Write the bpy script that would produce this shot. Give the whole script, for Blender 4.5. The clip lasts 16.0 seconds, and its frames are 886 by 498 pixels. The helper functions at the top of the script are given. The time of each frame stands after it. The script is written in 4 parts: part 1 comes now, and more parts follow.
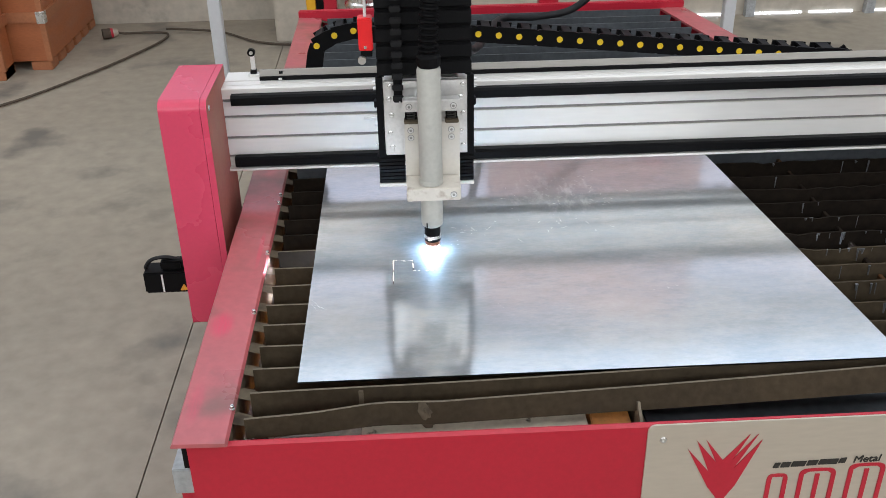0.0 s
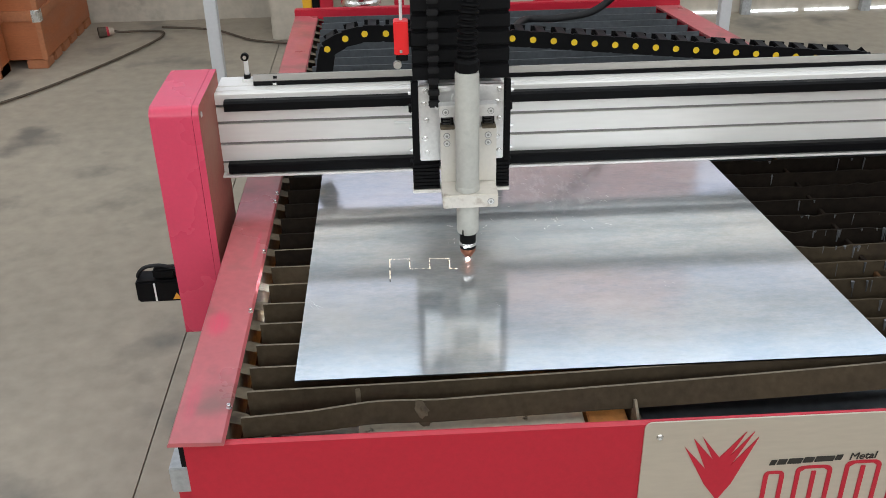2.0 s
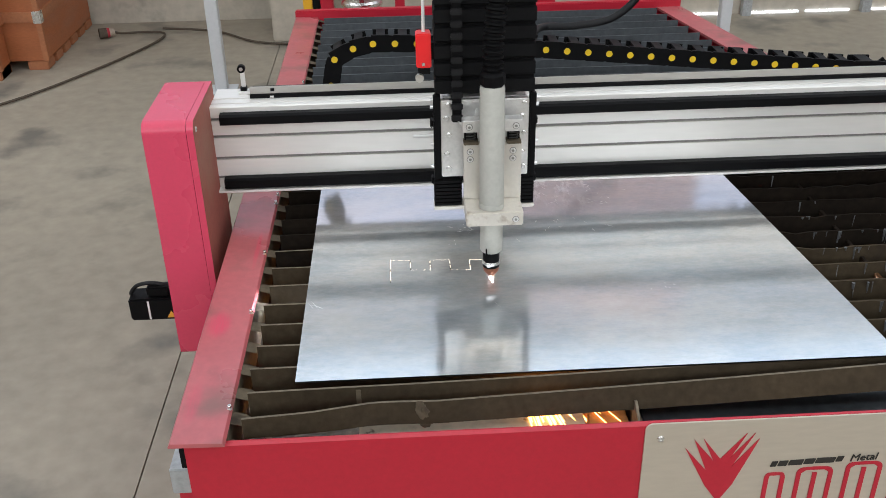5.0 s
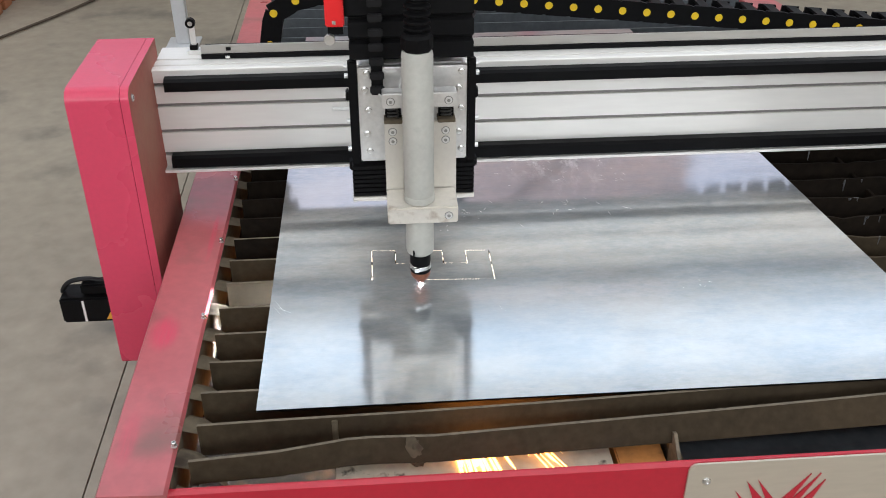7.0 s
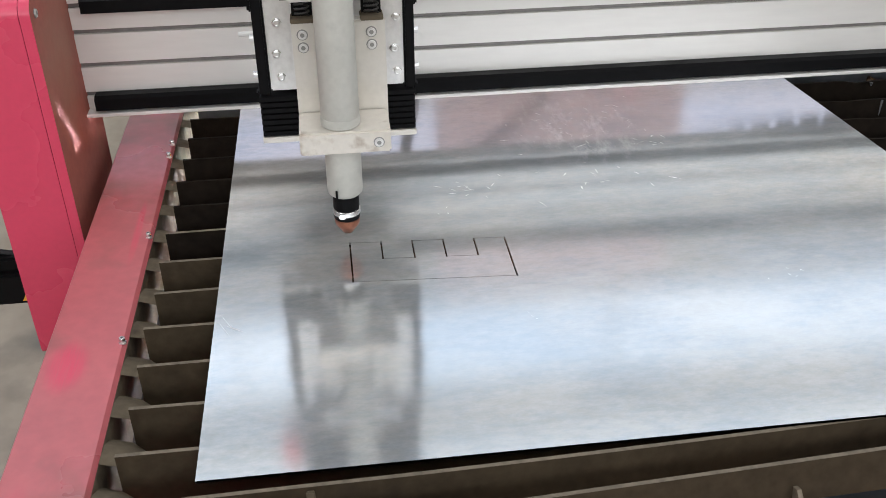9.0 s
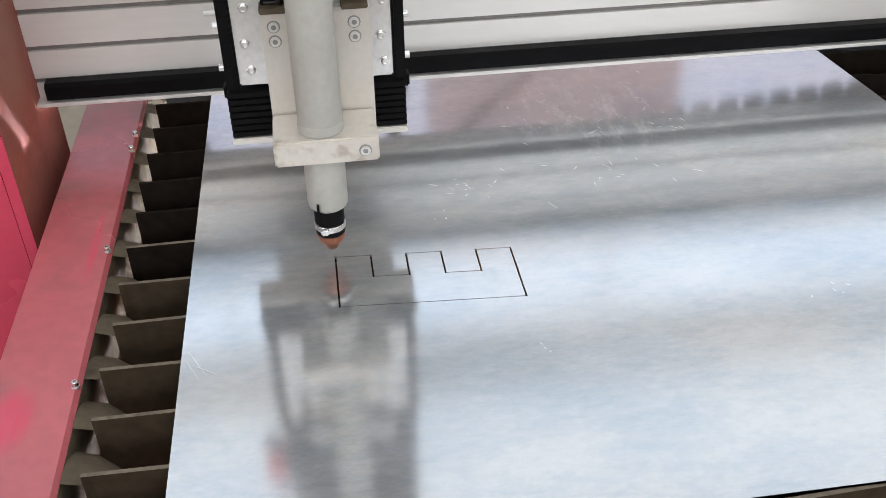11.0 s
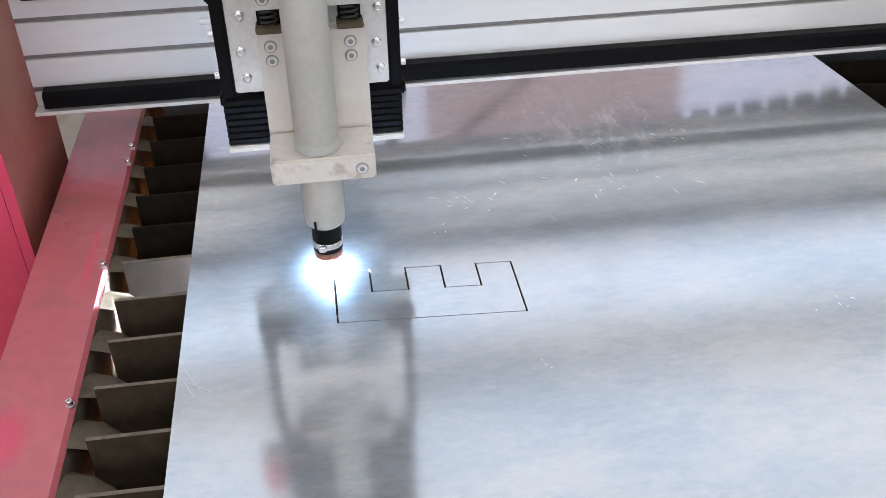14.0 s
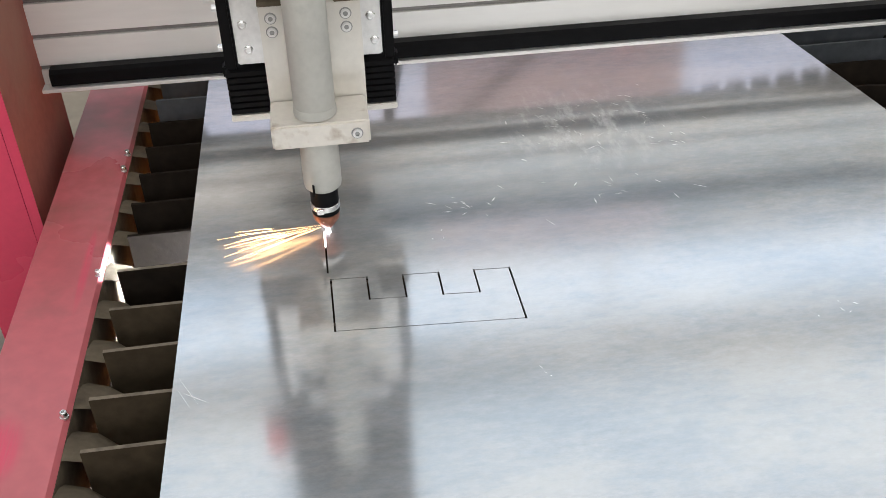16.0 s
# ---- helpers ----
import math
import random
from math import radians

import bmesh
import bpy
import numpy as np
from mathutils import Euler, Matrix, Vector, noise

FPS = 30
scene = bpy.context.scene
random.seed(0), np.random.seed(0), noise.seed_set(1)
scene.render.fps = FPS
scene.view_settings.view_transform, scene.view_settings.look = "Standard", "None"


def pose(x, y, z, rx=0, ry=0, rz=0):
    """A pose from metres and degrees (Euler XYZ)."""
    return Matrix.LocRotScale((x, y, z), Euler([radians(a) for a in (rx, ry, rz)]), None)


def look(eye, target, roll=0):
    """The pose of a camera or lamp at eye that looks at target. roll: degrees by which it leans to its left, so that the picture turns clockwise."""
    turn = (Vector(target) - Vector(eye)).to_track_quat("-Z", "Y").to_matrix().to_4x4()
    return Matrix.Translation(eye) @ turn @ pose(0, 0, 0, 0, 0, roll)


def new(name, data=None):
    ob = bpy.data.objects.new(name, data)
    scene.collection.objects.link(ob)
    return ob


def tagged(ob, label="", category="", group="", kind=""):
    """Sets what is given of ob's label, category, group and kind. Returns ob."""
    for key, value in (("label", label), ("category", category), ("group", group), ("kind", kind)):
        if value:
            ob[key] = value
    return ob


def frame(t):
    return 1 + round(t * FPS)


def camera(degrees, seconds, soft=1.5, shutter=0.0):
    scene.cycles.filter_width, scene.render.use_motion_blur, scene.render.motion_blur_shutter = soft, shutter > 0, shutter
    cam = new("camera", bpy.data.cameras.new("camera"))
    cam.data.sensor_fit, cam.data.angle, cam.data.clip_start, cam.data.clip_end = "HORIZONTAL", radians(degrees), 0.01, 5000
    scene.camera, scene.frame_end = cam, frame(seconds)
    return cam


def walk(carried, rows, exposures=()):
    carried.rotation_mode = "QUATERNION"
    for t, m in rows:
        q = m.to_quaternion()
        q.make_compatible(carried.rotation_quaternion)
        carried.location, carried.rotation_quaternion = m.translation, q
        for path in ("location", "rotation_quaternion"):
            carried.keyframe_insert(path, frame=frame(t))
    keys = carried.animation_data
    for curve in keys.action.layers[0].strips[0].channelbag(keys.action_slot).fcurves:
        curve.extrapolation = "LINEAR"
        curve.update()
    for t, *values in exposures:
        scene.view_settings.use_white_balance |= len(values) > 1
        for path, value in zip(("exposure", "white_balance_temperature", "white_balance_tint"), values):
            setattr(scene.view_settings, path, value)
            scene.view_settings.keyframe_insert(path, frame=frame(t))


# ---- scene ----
cam = camera(49.52, 16.0, soft=0.75, shutter=0.3)
walk(cam, [
    (0, pose(0.1890, -1.2655, 1.7868, 61.039, 0, -2.280) @ pose(0, 0, 0, 0, 0, -1.094)),
    (0.5, pose(0.1890, -1.2655, 1.7868, 60.860, 0, -2.408) @ pose(0, 0, 0, 0, 0, -1.094)),
    (1, pose(0.1890, -1.2655, 1.7868, 60.884, 0, -2.394) @ pose(0, 0, 0, 0, 0, -1.094)),
    (1.5, pose(0.1890, -1.2655, 1.7868, 60.851, 0, -2.382) @ pose(0, 0, 0, 0, 0, -1.094)),
    (2, pose(0.1890, -1.2655, 1.7868, 60.929, 0, -2.507) @ pose(0, 0, 0, 0, 0, -1.094)),
    (2.5, pose(0.1890, -1.2655, 1.7868, 61.031, 0, -2.591) @ pose(0, 0, 0, 0, 0, -1.094)),
    (3, pose(0.1890, -1.2655, 1.7868, 61.100, 0, -2.472) @ pose(0, 0, 0, 0, 0, -1.094)),
    (3.5, pose(0.1890, -1.2655, 1.7868, 61.064, 0, -2.424) @ pose(0, 0, 0, 0, 0, -1.094)),
    (4, pose(0.1890, -1.2655, 1.7868, 61.000, 0, -2.466) @ pose(0, 0, 0, 0, 0, -1.094)),
    (5.2, pose(0.1890, -1.2655, 1.7868, 61.000, 0, -2.466) @ pose(0, 0, 0, 0, 0, -1.094)),
    (6.2, pose(0.1879, -1.2484, 1.7851, 60.728, 0, -2.611) @ pose(0, 0, 0, 0, 0, -0.985)),
    (6.5, pose(0.1835, -1.1804, 1.7784, 59.641, 0, -3.189) @ pose(0, 0, 0, 0, 0, -0.549)),
    (7, pose(0.1720, -0.9738, 1.6895, 58.310, 0, -4.319) @ pose(0, 0, 0, 0, 0, -0.082)),
    (7.5, pose(0.1530, -0.8763, 1.6198, 58.495, 0, -5.492) @ pose(0, 0, 0, 0, 0, 0.353)),
    (8, pose(0.1340, -0.7788, 1.5501, 58.806, 0, -6.560) @ pose(0, 0, 0, 0, 0, 0.789)),
    (8.5, pose(0.1403, -0.7093, 1.5175, 58.267, 0, -7.036) @ pose(0, 0, 0, 0, 0, 0.171)),
    (9, pose(0.1466, -0.6398, 1.4849, 57.671, 0, -7.041) @ pose(0, 0, 0, 0, 0, -0.447)),
    (9.3, pose(0.1505, -0.5996, 1.4831, 56.898, 0, -7.166) @ pose(0, 0, 0, 0, 0, -0.543)),
    (9.9, pose(0.1623, -0.4790, 1.4776, 54.579, 0, -7.544) @ pose(0, 0, 0, 0, 0, -0.833)),
    (10.7, pose(0.1604, -0.4752, 1.4776, 54.033, 0, -7.632) @ pose(0, 0, 0, 0, 0, -0.901)),
    (11.5, pose(0.1604, -0.4752, 1.4776, 54.033, 0, -7.632) @ pose(0, 0, 0, 0, 0, -0.901)),
    (12, pose(0.1599, -0.4741, 1.4776, 54.131, 0, -7.788) @ pose(0, 0, 0, 0, 0, -0.849)),
    (12.5, pose(0.1594, -0.4730, 1.4776, 54.296, 0, -7.757) @ pose(0, 0, 0, 0, 0, -0.796)),
    (13, pose(0.1609, -0.4690, 1.4773, 54.353, 0, -7.677) @ pose(0, 0, 0, 0, 0, -0.914)),
    (13.5, pose(0.1625, -0.4651, 1.4770, 54.352, 0, -7.595) @ pose(0, 0, 0, 0, 0, -1.032)),
    (14, pose(0.1640, -0.4611, 1.4768, 54.453, 0, -7.579) @ pose(0, 0, 0, 0, 0, -1.150)),
    (14.5, pose(0.1655, -0.4572, 1.4765, 54.456, 0, -7.426) @ pose(0, 0, 0, 0, 0, -1.268)),
    (15, pose(0.1671, -0.4533, 1.4762, 54.378, 0, -7.427) @ pose(0, 0, 0, 0, 0, -1.386)),
    (15.5, pose(0.1686, -0.4493, 1.4759, 54.457, 0, -7.486) @ pose(0, 0, 0, 0, 0, -1.504)),
    (16, pose(0.1686, -0.4493, 1.4759, 54.486, 0, -7.530) @ pose(0, 0, 0, 0, 0, -1.504)),
], exposures=[(0, 0.04, 6000, 11), (0.15, 0.04, 6000, 9), (6.3, 0.05, 6010, 10), (9, 0.03, 6100, 12), (11.4, -0.05, 6150, 13), (13.7, -0.05, 6200, 13), (14.2, -0.22, 5850, 17), (14.65, -0.22, 5850, 17), (14.95, -0.17, 6350, 16), (15.6, -0.14, 6250, 13), (16, -0.14, 6250, 12)])

# ---- light: a tall hall with clerestory windows and roof lights, soft overcast day ----
world = bpy.data.worlds.new("sky")
scene.world = world
world.use_nodes = True
wn = world.node_tree
sky = wn.nodes.new("ShaderNodeTexSky")
sky.sky_type, sky.sun_disc = "NISHITA", False
sky.sun_elevation, sky.sun_rotation = radians(40), radians(200)
wn.nodes["Background"].inputs["Strength"].default_value = 0.10
wn.links.new(sky.outputs["Color"], wn.nodes["Background"].inputs["Color"])

T0 = 0.85          # height of the sheet's upper face above the floor


def area(name, eye, target, sx, sy, watts, color=(1, 1, 1)):
    la = bpy.data.lights.new(name, "AREA")
    la.shape, la.size, la.size_y, la.energy, la.color = "RECTANGLE", sx, sy, watts, color
    ob = new(name, la)
    ob.matrix_world = look(eye, target)
    return ob


# roof lights, and the daylight in the window openings
for ry, watts in ((-5.6, 270), (-2.2, 200), (2.4, 300)):
    area("roof_light", (1.0, ry, 8.0), (1.0, ry, 0), 18, 1.8, watts, (1.0, 0.99, 0.97))
area("roof_light", (1.0, 6.2, 8.0), (1.0, 6.2, 0), 18, 2.4, 150, (0.86, 0.95, 1.0))
area("window_daylight", (1.0, 7.52, 4.5), (1.0, 0, 3.7), 18, 1.6, 84, (1.0, 0.91, 0.93))
area("window_daylight", (1.0, 7.52, 6.575), (1.0, 0, 5.2), 18, 1.05, 96, (0.86, 0.95, 1.0))
area("window_daylight", (1.0, -7.85, 4.2), (1.0, 0, 2.0), 18, 3.4, 800, (1.0, 0.985, 0.955))


# ---- materials ----
def mat(name, color, rough=0.5, metal=0.0, var=0.12, scale=6.0, fine=60.0, bump=0.05, spots=None, stretch=(1, 1, 1), rvar=0.1, coords="Object", spec=0.5):
    m = bpy.data.materials.new(name)
    m.use_nodes = True
    nt = m.node_tree
    n, l = nt.nodes, nt.links
    b = n["Principled BSDF"]
    tc = n.new("ShaderNodeTexCoord")
    mp = n.new("ShaderNodeMapping")
    mp.inputs["Scale"].default_value = stretch
    l.new(tc.outputs[coords], mp.inputs["Vector"])
    big, small = n.new("ShaderNodeTexNoise"), n.new("ShaderNodeTexNoise")
    big.inputs["Scale"].default_value, big.inputs["Detail"].default_value = scale, 5
    small.inputs["Scale"].default_value, small.inputs["Detail"].default_value = fine, 6
    l.new(mp.outputs[0], big.inputs["Vector"])
    l.new(mp.outputs[0], small.inputs["Vector"])
    add = n.new("ShaderNodeMath")
    add.operation = "ADD"
    l.new(big.outputs["Fac"], add.inputs[0])
    l.new(small.outputs["Fac"], add.inputs[1])
    rmp = n.new("ShaderNodeMapRange")
    rmp.inputs["From Min"].default_value, rmp.inputs["From Max"].default_value = 0.6, 1.4
    rmp.inputs["To Min"].default_value, rmp.inputs["To Max"].default_value = 1 - var, 1 + var
    l.new(add.outputs[0], rmp.inputs["Value"])
    mul = n.new("ShaderNodeVectorMath")
    mul.operation = "SCALE"
    mul.inputs[0].default_value = color
    l.new(rmp.outputs[0], mul.inputs["Scale"])
    out = mul.outputs[0]
    if spots:
        sc, lo, hi, col = spots
        sp = n.new("ShaderNodeTexNoise")
        sp.inputs["Scale"].default_value, sp.inputs["Detail"].default_value = sc, 8
        l.new(mp.outputs[0], sp.inputs["Vector"])
        sr = n.new("ShaderNodeMapRange")
        sr.inputs["From Min"].default_value, sr.inputs["From Max"].default_value = lo, hi
        l.new(sp.outputs["Fac"], sr.inputs["Value"])
        mx = n.new("ShaderNodeMix")
        mx.data_type = "RGBA"
        l.new(sr.outputs[0], mx.inputs["Factor"])
        l.new(out, mx.inputs[6])
        mx.inputs[7].default_value = (*col, 1)
        out = mx.outputs[2]
    l.new(out, b.inputs["Base Color"])
    rr = n.new("ShaderNodeMapRange")
    rr.inputs["From Min"].default_value, rr.inputs["From Max"].default_value = 0.3, 0.7
    rr.inputs["To Min"].default_value, rr.inputs["To Max"].default_value = max(rough - rvar, 0.02), min(rough + rvar, 1)
    l.new(big.outputs["Fac"], rr.inputs["Value"])
    l.new(rr.outputs[0], b.inputs["Roughness"])
    b.inputs["Metallic"].default_value = metal
    b.inputs["Specular IOR Level"].default_value = spec
    if bump:
        bp = n.new("ShaderNodeBump")
        bp.inputs["Strength"].default_value, bp.inputs["Distance"].default_value = bump, 0.004
        l.new(small.outputs["Fac"], bp.inputs["Height"])
        l.new(bp.outputs[0], b.inputs["Normal"])
    return m


def glow(name, color, strength):
    m = bpy.data.materials.new(name)
    m.use_nodes = True
    b = m.node_tree.nodes["Principled BSDF"]
    b.inputs["Base Color"].default_value = (0.02, 0.02, 0.02, 1)
    b.inputs["Emission Color"].default_value = (*color, 1)
    b.inputs["Emission Strength"].default_value = strength
    return m


def sheet_metal():
    """Rolled aluminium: mirror-like but hazy, with fine spangle, streaks along the rolling direction and bluish patches."""
    m = bpy.data.materials.new("aluminium_sheet")
    m.use_nodes = True
    nt = m.node_tree
    n, l = nt.nodes, nt.links
    b = n["Principled BSDF"]
    geo = n.new("ShaderNodeNewGeometry")

    def layer(scale, stretch, detail=6, rough=0.6):
        mp, t = n.new("ShaderNodeMapping"), n.new("ShaderNodeTexNoise")
        mp.inputs["Scale"].default_value = stretch
        t.inputs["Scale"].default_value, t.inputs["Detail"].default_value, t.inputs["Roughness"].default_value = scale, detail, rough
        l.new(geo.outputs["Position"], mp.inputs["Vector"])
        l.new(mp.outputs[0], t.inputs["Vector"])
        return t.outputs["Fac"]

    def ranged(value, f0, f1, t0, t1):
        r = n.new("ShaderNodeMapRange")
        for k, v in (("From Min", f0), ("From Max", f1), ("To Min", t0), ("To Max", t1)):
            r.inputs[k].default_value = v
        l.new(value, r.inputs["Value"])
        return r.outputs[0]

    def mix(fac, a, c):
        x = n.new("ShaderNodeMix")
        x.data_type = "RGBA"
        l.new(fac, x.inputs["Factor"])
        for sock, v in ((6, a), (7, c)):
            if isinstance(v, tuple):
                x.inputs[sock].default_value = (*v, 1)
            else:
                l.new(v, x.inputs[sock])
        return x.outputs[2]

    def maths(op, a, c):
        x = n.new("ShaderNodeMath")
        x.operation = op
        l.new(a, x.inputs[0])
        l.new(c, x.inputs[1])
        return x.outputs[0]

    patches = layer(3.5, (0.8, 1.3, 1))
    spangle = layer(150, (0.5, 1, 1), 4, 0.75)
    streak = layer(60, (0.08, 1, 1), 5)
    wipes = layer(7, (0.5, 1.4, 1), 8, 0.7)
    col = mix(ranged(patches, 0.35, 0.65, 0, 1), (0.70, 0.685, 0.66), (0.60, 0.625, 0.645))
    col = mix(ranged(spangle, 0.42, 0.68, 0, 0.2), col, (0.72, 0.74, 0.76))
    mottle = layer(130, (0.35, 1, 1), 5, 0.7)
    col = mix(ranged(maths("ADD", mottle, patches), 0.90, 1.22, 0, 0.75), col, (0.49, 0.54, 0.585))
    col = mix(ranged(wipes, 0.60, 0.82, 0, 0.2), col, (0.74, 0.75, 0.76))
    # the rubbed patch: a cloud of fine pale scratches
    away = n.new("ShaderNodeVectorMath")
    away.operation = "DISTANCE"
    away.inputs[1].default_value = (0.52, 0.68, T0)
    l.new(geo.outputs["Position"], away.inputs[0])
    cloud = maths("MULTIPLY", ranged(away.outputs["Value"], 0.015, 0.15, 1, 0), ranged(layer(38, (1, 0.45, 1), 9, 0.78), 0.50, 0.66, 0, 1))
    cloud = maths("MAXIMUM", cloud, ranged(layer(26, (1.3, 0.5, 1), 10, 0.8), 0.66, 0.76, 0, 0.5))
    col = mix(cloud, col, (0.82, 0.83, 0.84))
    l.new(col, b.inputs["Base Color"])
    r = maths("ADD", ranged(spangle, 0.3, 0.7, 0.106, 0.120), ranged(wipes, 0.5, 0.8, 0.0, 0.04))
    r = maths("ADD", r, ranged(streak, 0.3, 0.7, -0.004, 0.004))
    l.new(r, b.inputs["Roughness"])
    b.inputs["Metallic"].default_value = 0.92
    b.inputs["Anisotropic"].default_value = 0.3
    tangent = n.new("ShaderNodeCombineXYZ")
    tangent.inputs[1].default_value = 1.0
    l.new(tangent.outputs[0], b.inputs["Tangent"])
    # the oxide haze: a broad lobe over the mirror-like one, uneven in fine grains and wiped patches
    haze = n.new("ShaderNodeBsdfPrincipled")
    l.new(col, haze.inputs["Base Color"])
    haze.inputs["Metallic"].default_value, haze.inputs["Roughness"].default_value = 0.75, 0.46
    blend = n.new("ShaderNodeMixShader")
    l.new(maths("ADD", ranged(spangle, 0.3, 0.7, 0.31, 0.37), maths("ADD", ranged(wipes, 0.40, 0.75, -0.05, 0.12), ranged(cloud, 0, 1, 0, 0.5))), blend.inputs[0])
    l.new(b.outputs[0], blend.inputs[1])
    l.new(haze.outputs[0], blend.inputs[2])
    l.new(blend.outputs[0], n["Material Output"].inputs["Surface"])
    return m


M_FLOOR = mat("concrete_floor", (0.312, 0.275, 0.217), 0.55, 0, 0.22, 0.9, 14, 0.08, (2.6, 0.56, 0.70, (0.15, 0.14, 0.12)), rvar=0.12)
M_WALL = mat("concrete_wall", (0.46, 0.42, 0.35), 0.85, 0, 0.22, 1.1, 18, 0.25, (3.0, 0.62, 0.75, (0.16, 0.15, 0.13)))
M_PLASTER = mat("painted_wall", (0.52, 0.50, 0.46), 0.8, 0, 0.1, 0.5, 14, 0.1)
M_CEIL = mat("roof_panel", (0.42, 0.42, 0.41), 0.7, 0, 0.08, 0.6, 8, 0.05)
M_RED = mat("red_paint", (0.42, 0.010, 0.028), 0.38, 0, 0.10, 3.0, 120, 0.03, (5, 0.68, 0.9, (0.42, 0.05, 0.06)))
M_PINK = mat("dusty_red_paint", (0.43, 0.098, 0.108), 0.33, 0, 0.16, 5.0, 60, 0.06, (9, 0.50, 0.72, (0.22, 0.085, 0.075)), rvar=0.10, spec=0.75)
M_CAP = mat("gantry_red_paint", (0.60, 0.052, 0.112), 0.26, 0, 0.06, 3.0, 150, 0.02, rvar=0.05)
# brownish tint of the cover's side: a warm reflection painted into the red
M_CAPSIDE = mat("side_reflection_paint", (0.34, 0.105, 0.075), 0.75, 0, 0.15, 5.0, 90, 0.03, (6, 0.5, 0.75, (0.33, 0.17, 0.11)))


def spray(m, marks):
    """Soft bright spray-paint marks on a painted rail: centre, half width, half length, strength."""
    n, l = m.node_tree.nodes, m.node_tree.links
    base = n["Principled BSDF"].inputs["Base Color"]
    geo, grain = n.new("ShaderNodeNewGeometry"), n.new("ShaderNodeTexNoise")
    grain.inputs["Scale"].default_value, grain.inputs["Detail"].default_value = 55, 6
    for x, y, rx, ry, much in marks:
        mp, dist, fall, fac, mx = (n.new("ShaderNode" + k) for k in ("Mapping", "VectorMath", "MapRange", "Math", "Mix"))
        mp.inputs["Location"].default_value, mp.inputs["Scale"].default_value = (-x / rx, -y / ry, 0), (1 / rx, 1 / ry, 0)
        l.new(geo.outputs["Position"], mp.inputs["Vector"])
        dist.operation = "LENGTH"
        l.new(mp.outputs[0], dist.inputs[0])
        fall.interpolation_type = "SMOOTHSTEP"
        fall.inputs["From Min"].default_value, fall.inputs["From Max"].default_value = 0.45, 1.35
        fall.inputs["To Min"].default_value, fall.inputs["To Max"].default_value = much * 1.6, 0
        l.new(dist.outputs["Value"], fall.inputs["Value"])
        fac.operation, fac.use_clamp = "MULTIPLY", True
        l.new(fall.outputs[0], fac.inputs[0])
        l.new(grain.outputs["Fac"], fac.inputs[1])
        mx.data_type = "RGBA"
        l.new(fac.outputs[0], mx.inputs["Factor"])
        l.new(base.links[0].from_socket, mx.inputs[6])
        mx.inputs[7].default_value = (0.60, 0.045, 0.10, 1)
        l.new(mx.outputs[2], base)


spray(M_PINK, ((-0.152, 0.195, 0.020, 0.040, 0.95), (-0.116, 0.47, 0.005, 0.07, 0.7), (-0.160, -0.03, 0.012, 0.05, 0.4)))
M_ALU = mat("anodised_aluminium", (0.80, 0.785, 0.75), 0.42, 0.30, 0.05, 3.0, 90, 0.03, stretch=(0.15, 1, 1), rvar=0.05)
M_ALU2 = mat("milled_aluminium", (0.74, 0.735, 0.72), 0.40, 0.75, 0.12, 25.0, 160, 0.06, rvar=0.1)
M_TRAYALU = mat("dull_aluminium", (0.42, 0.405, 0.375), 0.5, 0.4, 0.10, 6.0, 90, 0.03, stretch=(0.2, 1, 1))
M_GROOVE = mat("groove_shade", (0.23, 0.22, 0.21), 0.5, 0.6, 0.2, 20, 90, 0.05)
M_SHEET = sheet_metal()
M_SCUFF = mat("scuffed_metal", (0.80, 0.80, 0.80), 0.6, 0.5, 0.1, 40, 200, 0.1)
M_SLAT = mat("dusty_steel_slat", (0.047, 0.035, 0.021), 0.8, 0.0, 0.4, 9.0, 70, 0.15, (12, 0.60, 0.75, (0.036, 0.027, 0.019)), spec=0.15)
# near-black copy of the slat steel: the gantry's shade put into the colour
M_SLAT_SHADE = mat("shaded_slat", (0.011, 0.008, 0.0055), 0.9, 0.0, 0.5, 9.0, 70, 0.15, (12, 0.60, 0.80, (0.022, 0.016, 0.010)), spec=0.1)
M_SLATTOP = mat("worn_slat_edge", (0.15, 0.125, 0.09), 0.65, 0.2, 0.4, 30, 120, 0.1, spec=0.3)
M_DROSS = mat("grey_dross", (0.13, 0.135, 0.14), 0.5, 0.5, 0.5, 60, 200, 0.3)
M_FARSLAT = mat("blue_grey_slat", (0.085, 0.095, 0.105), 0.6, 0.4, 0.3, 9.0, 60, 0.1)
M_DUST = mat("dusty_bracket", (0.105, 0.085, 0.058), 0.9, 0.0, 0.3, 14, 90, 0.2, (16, 0.58, 0.72, (0.04, 0.03, 0.022)), spec=0.15)
M_TRAY = mat("dark_tray", (0.014, 0.010, 0.007), 0.9, 0.0, 0.5, 6, 50, 0.3, (8, 0.6, 0.75, (0.12, 0.06, 0.025)), spec=0.1)
M_LINER = mat("pale_liner", (0.52, 0.46, 0.36), 0.6, 0.2, 0.2, 22, 80, 0.1, (30, 0.62, 0.68, (0.05, 0.04, 0.03)))
# the orange of this plate is the sparks' light painted in
M_ORANGE_LIT = mat("orange_lit_plate", (0.42, 0.17, 0.035), 0.7, 0.1, 0.3, 22, 80, 0.1, (30, 0.6, 0.7, (0.12, 0.05, 0.02)))
M_GREYBOX = mat("galvanised_sheet", (0.42, 0.44, 0.45), 0.5, 0.5, 0.3, 22, 80, 0.1)
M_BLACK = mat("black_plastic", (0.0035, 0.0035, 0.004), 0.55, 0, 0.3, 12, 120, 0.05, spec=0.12)
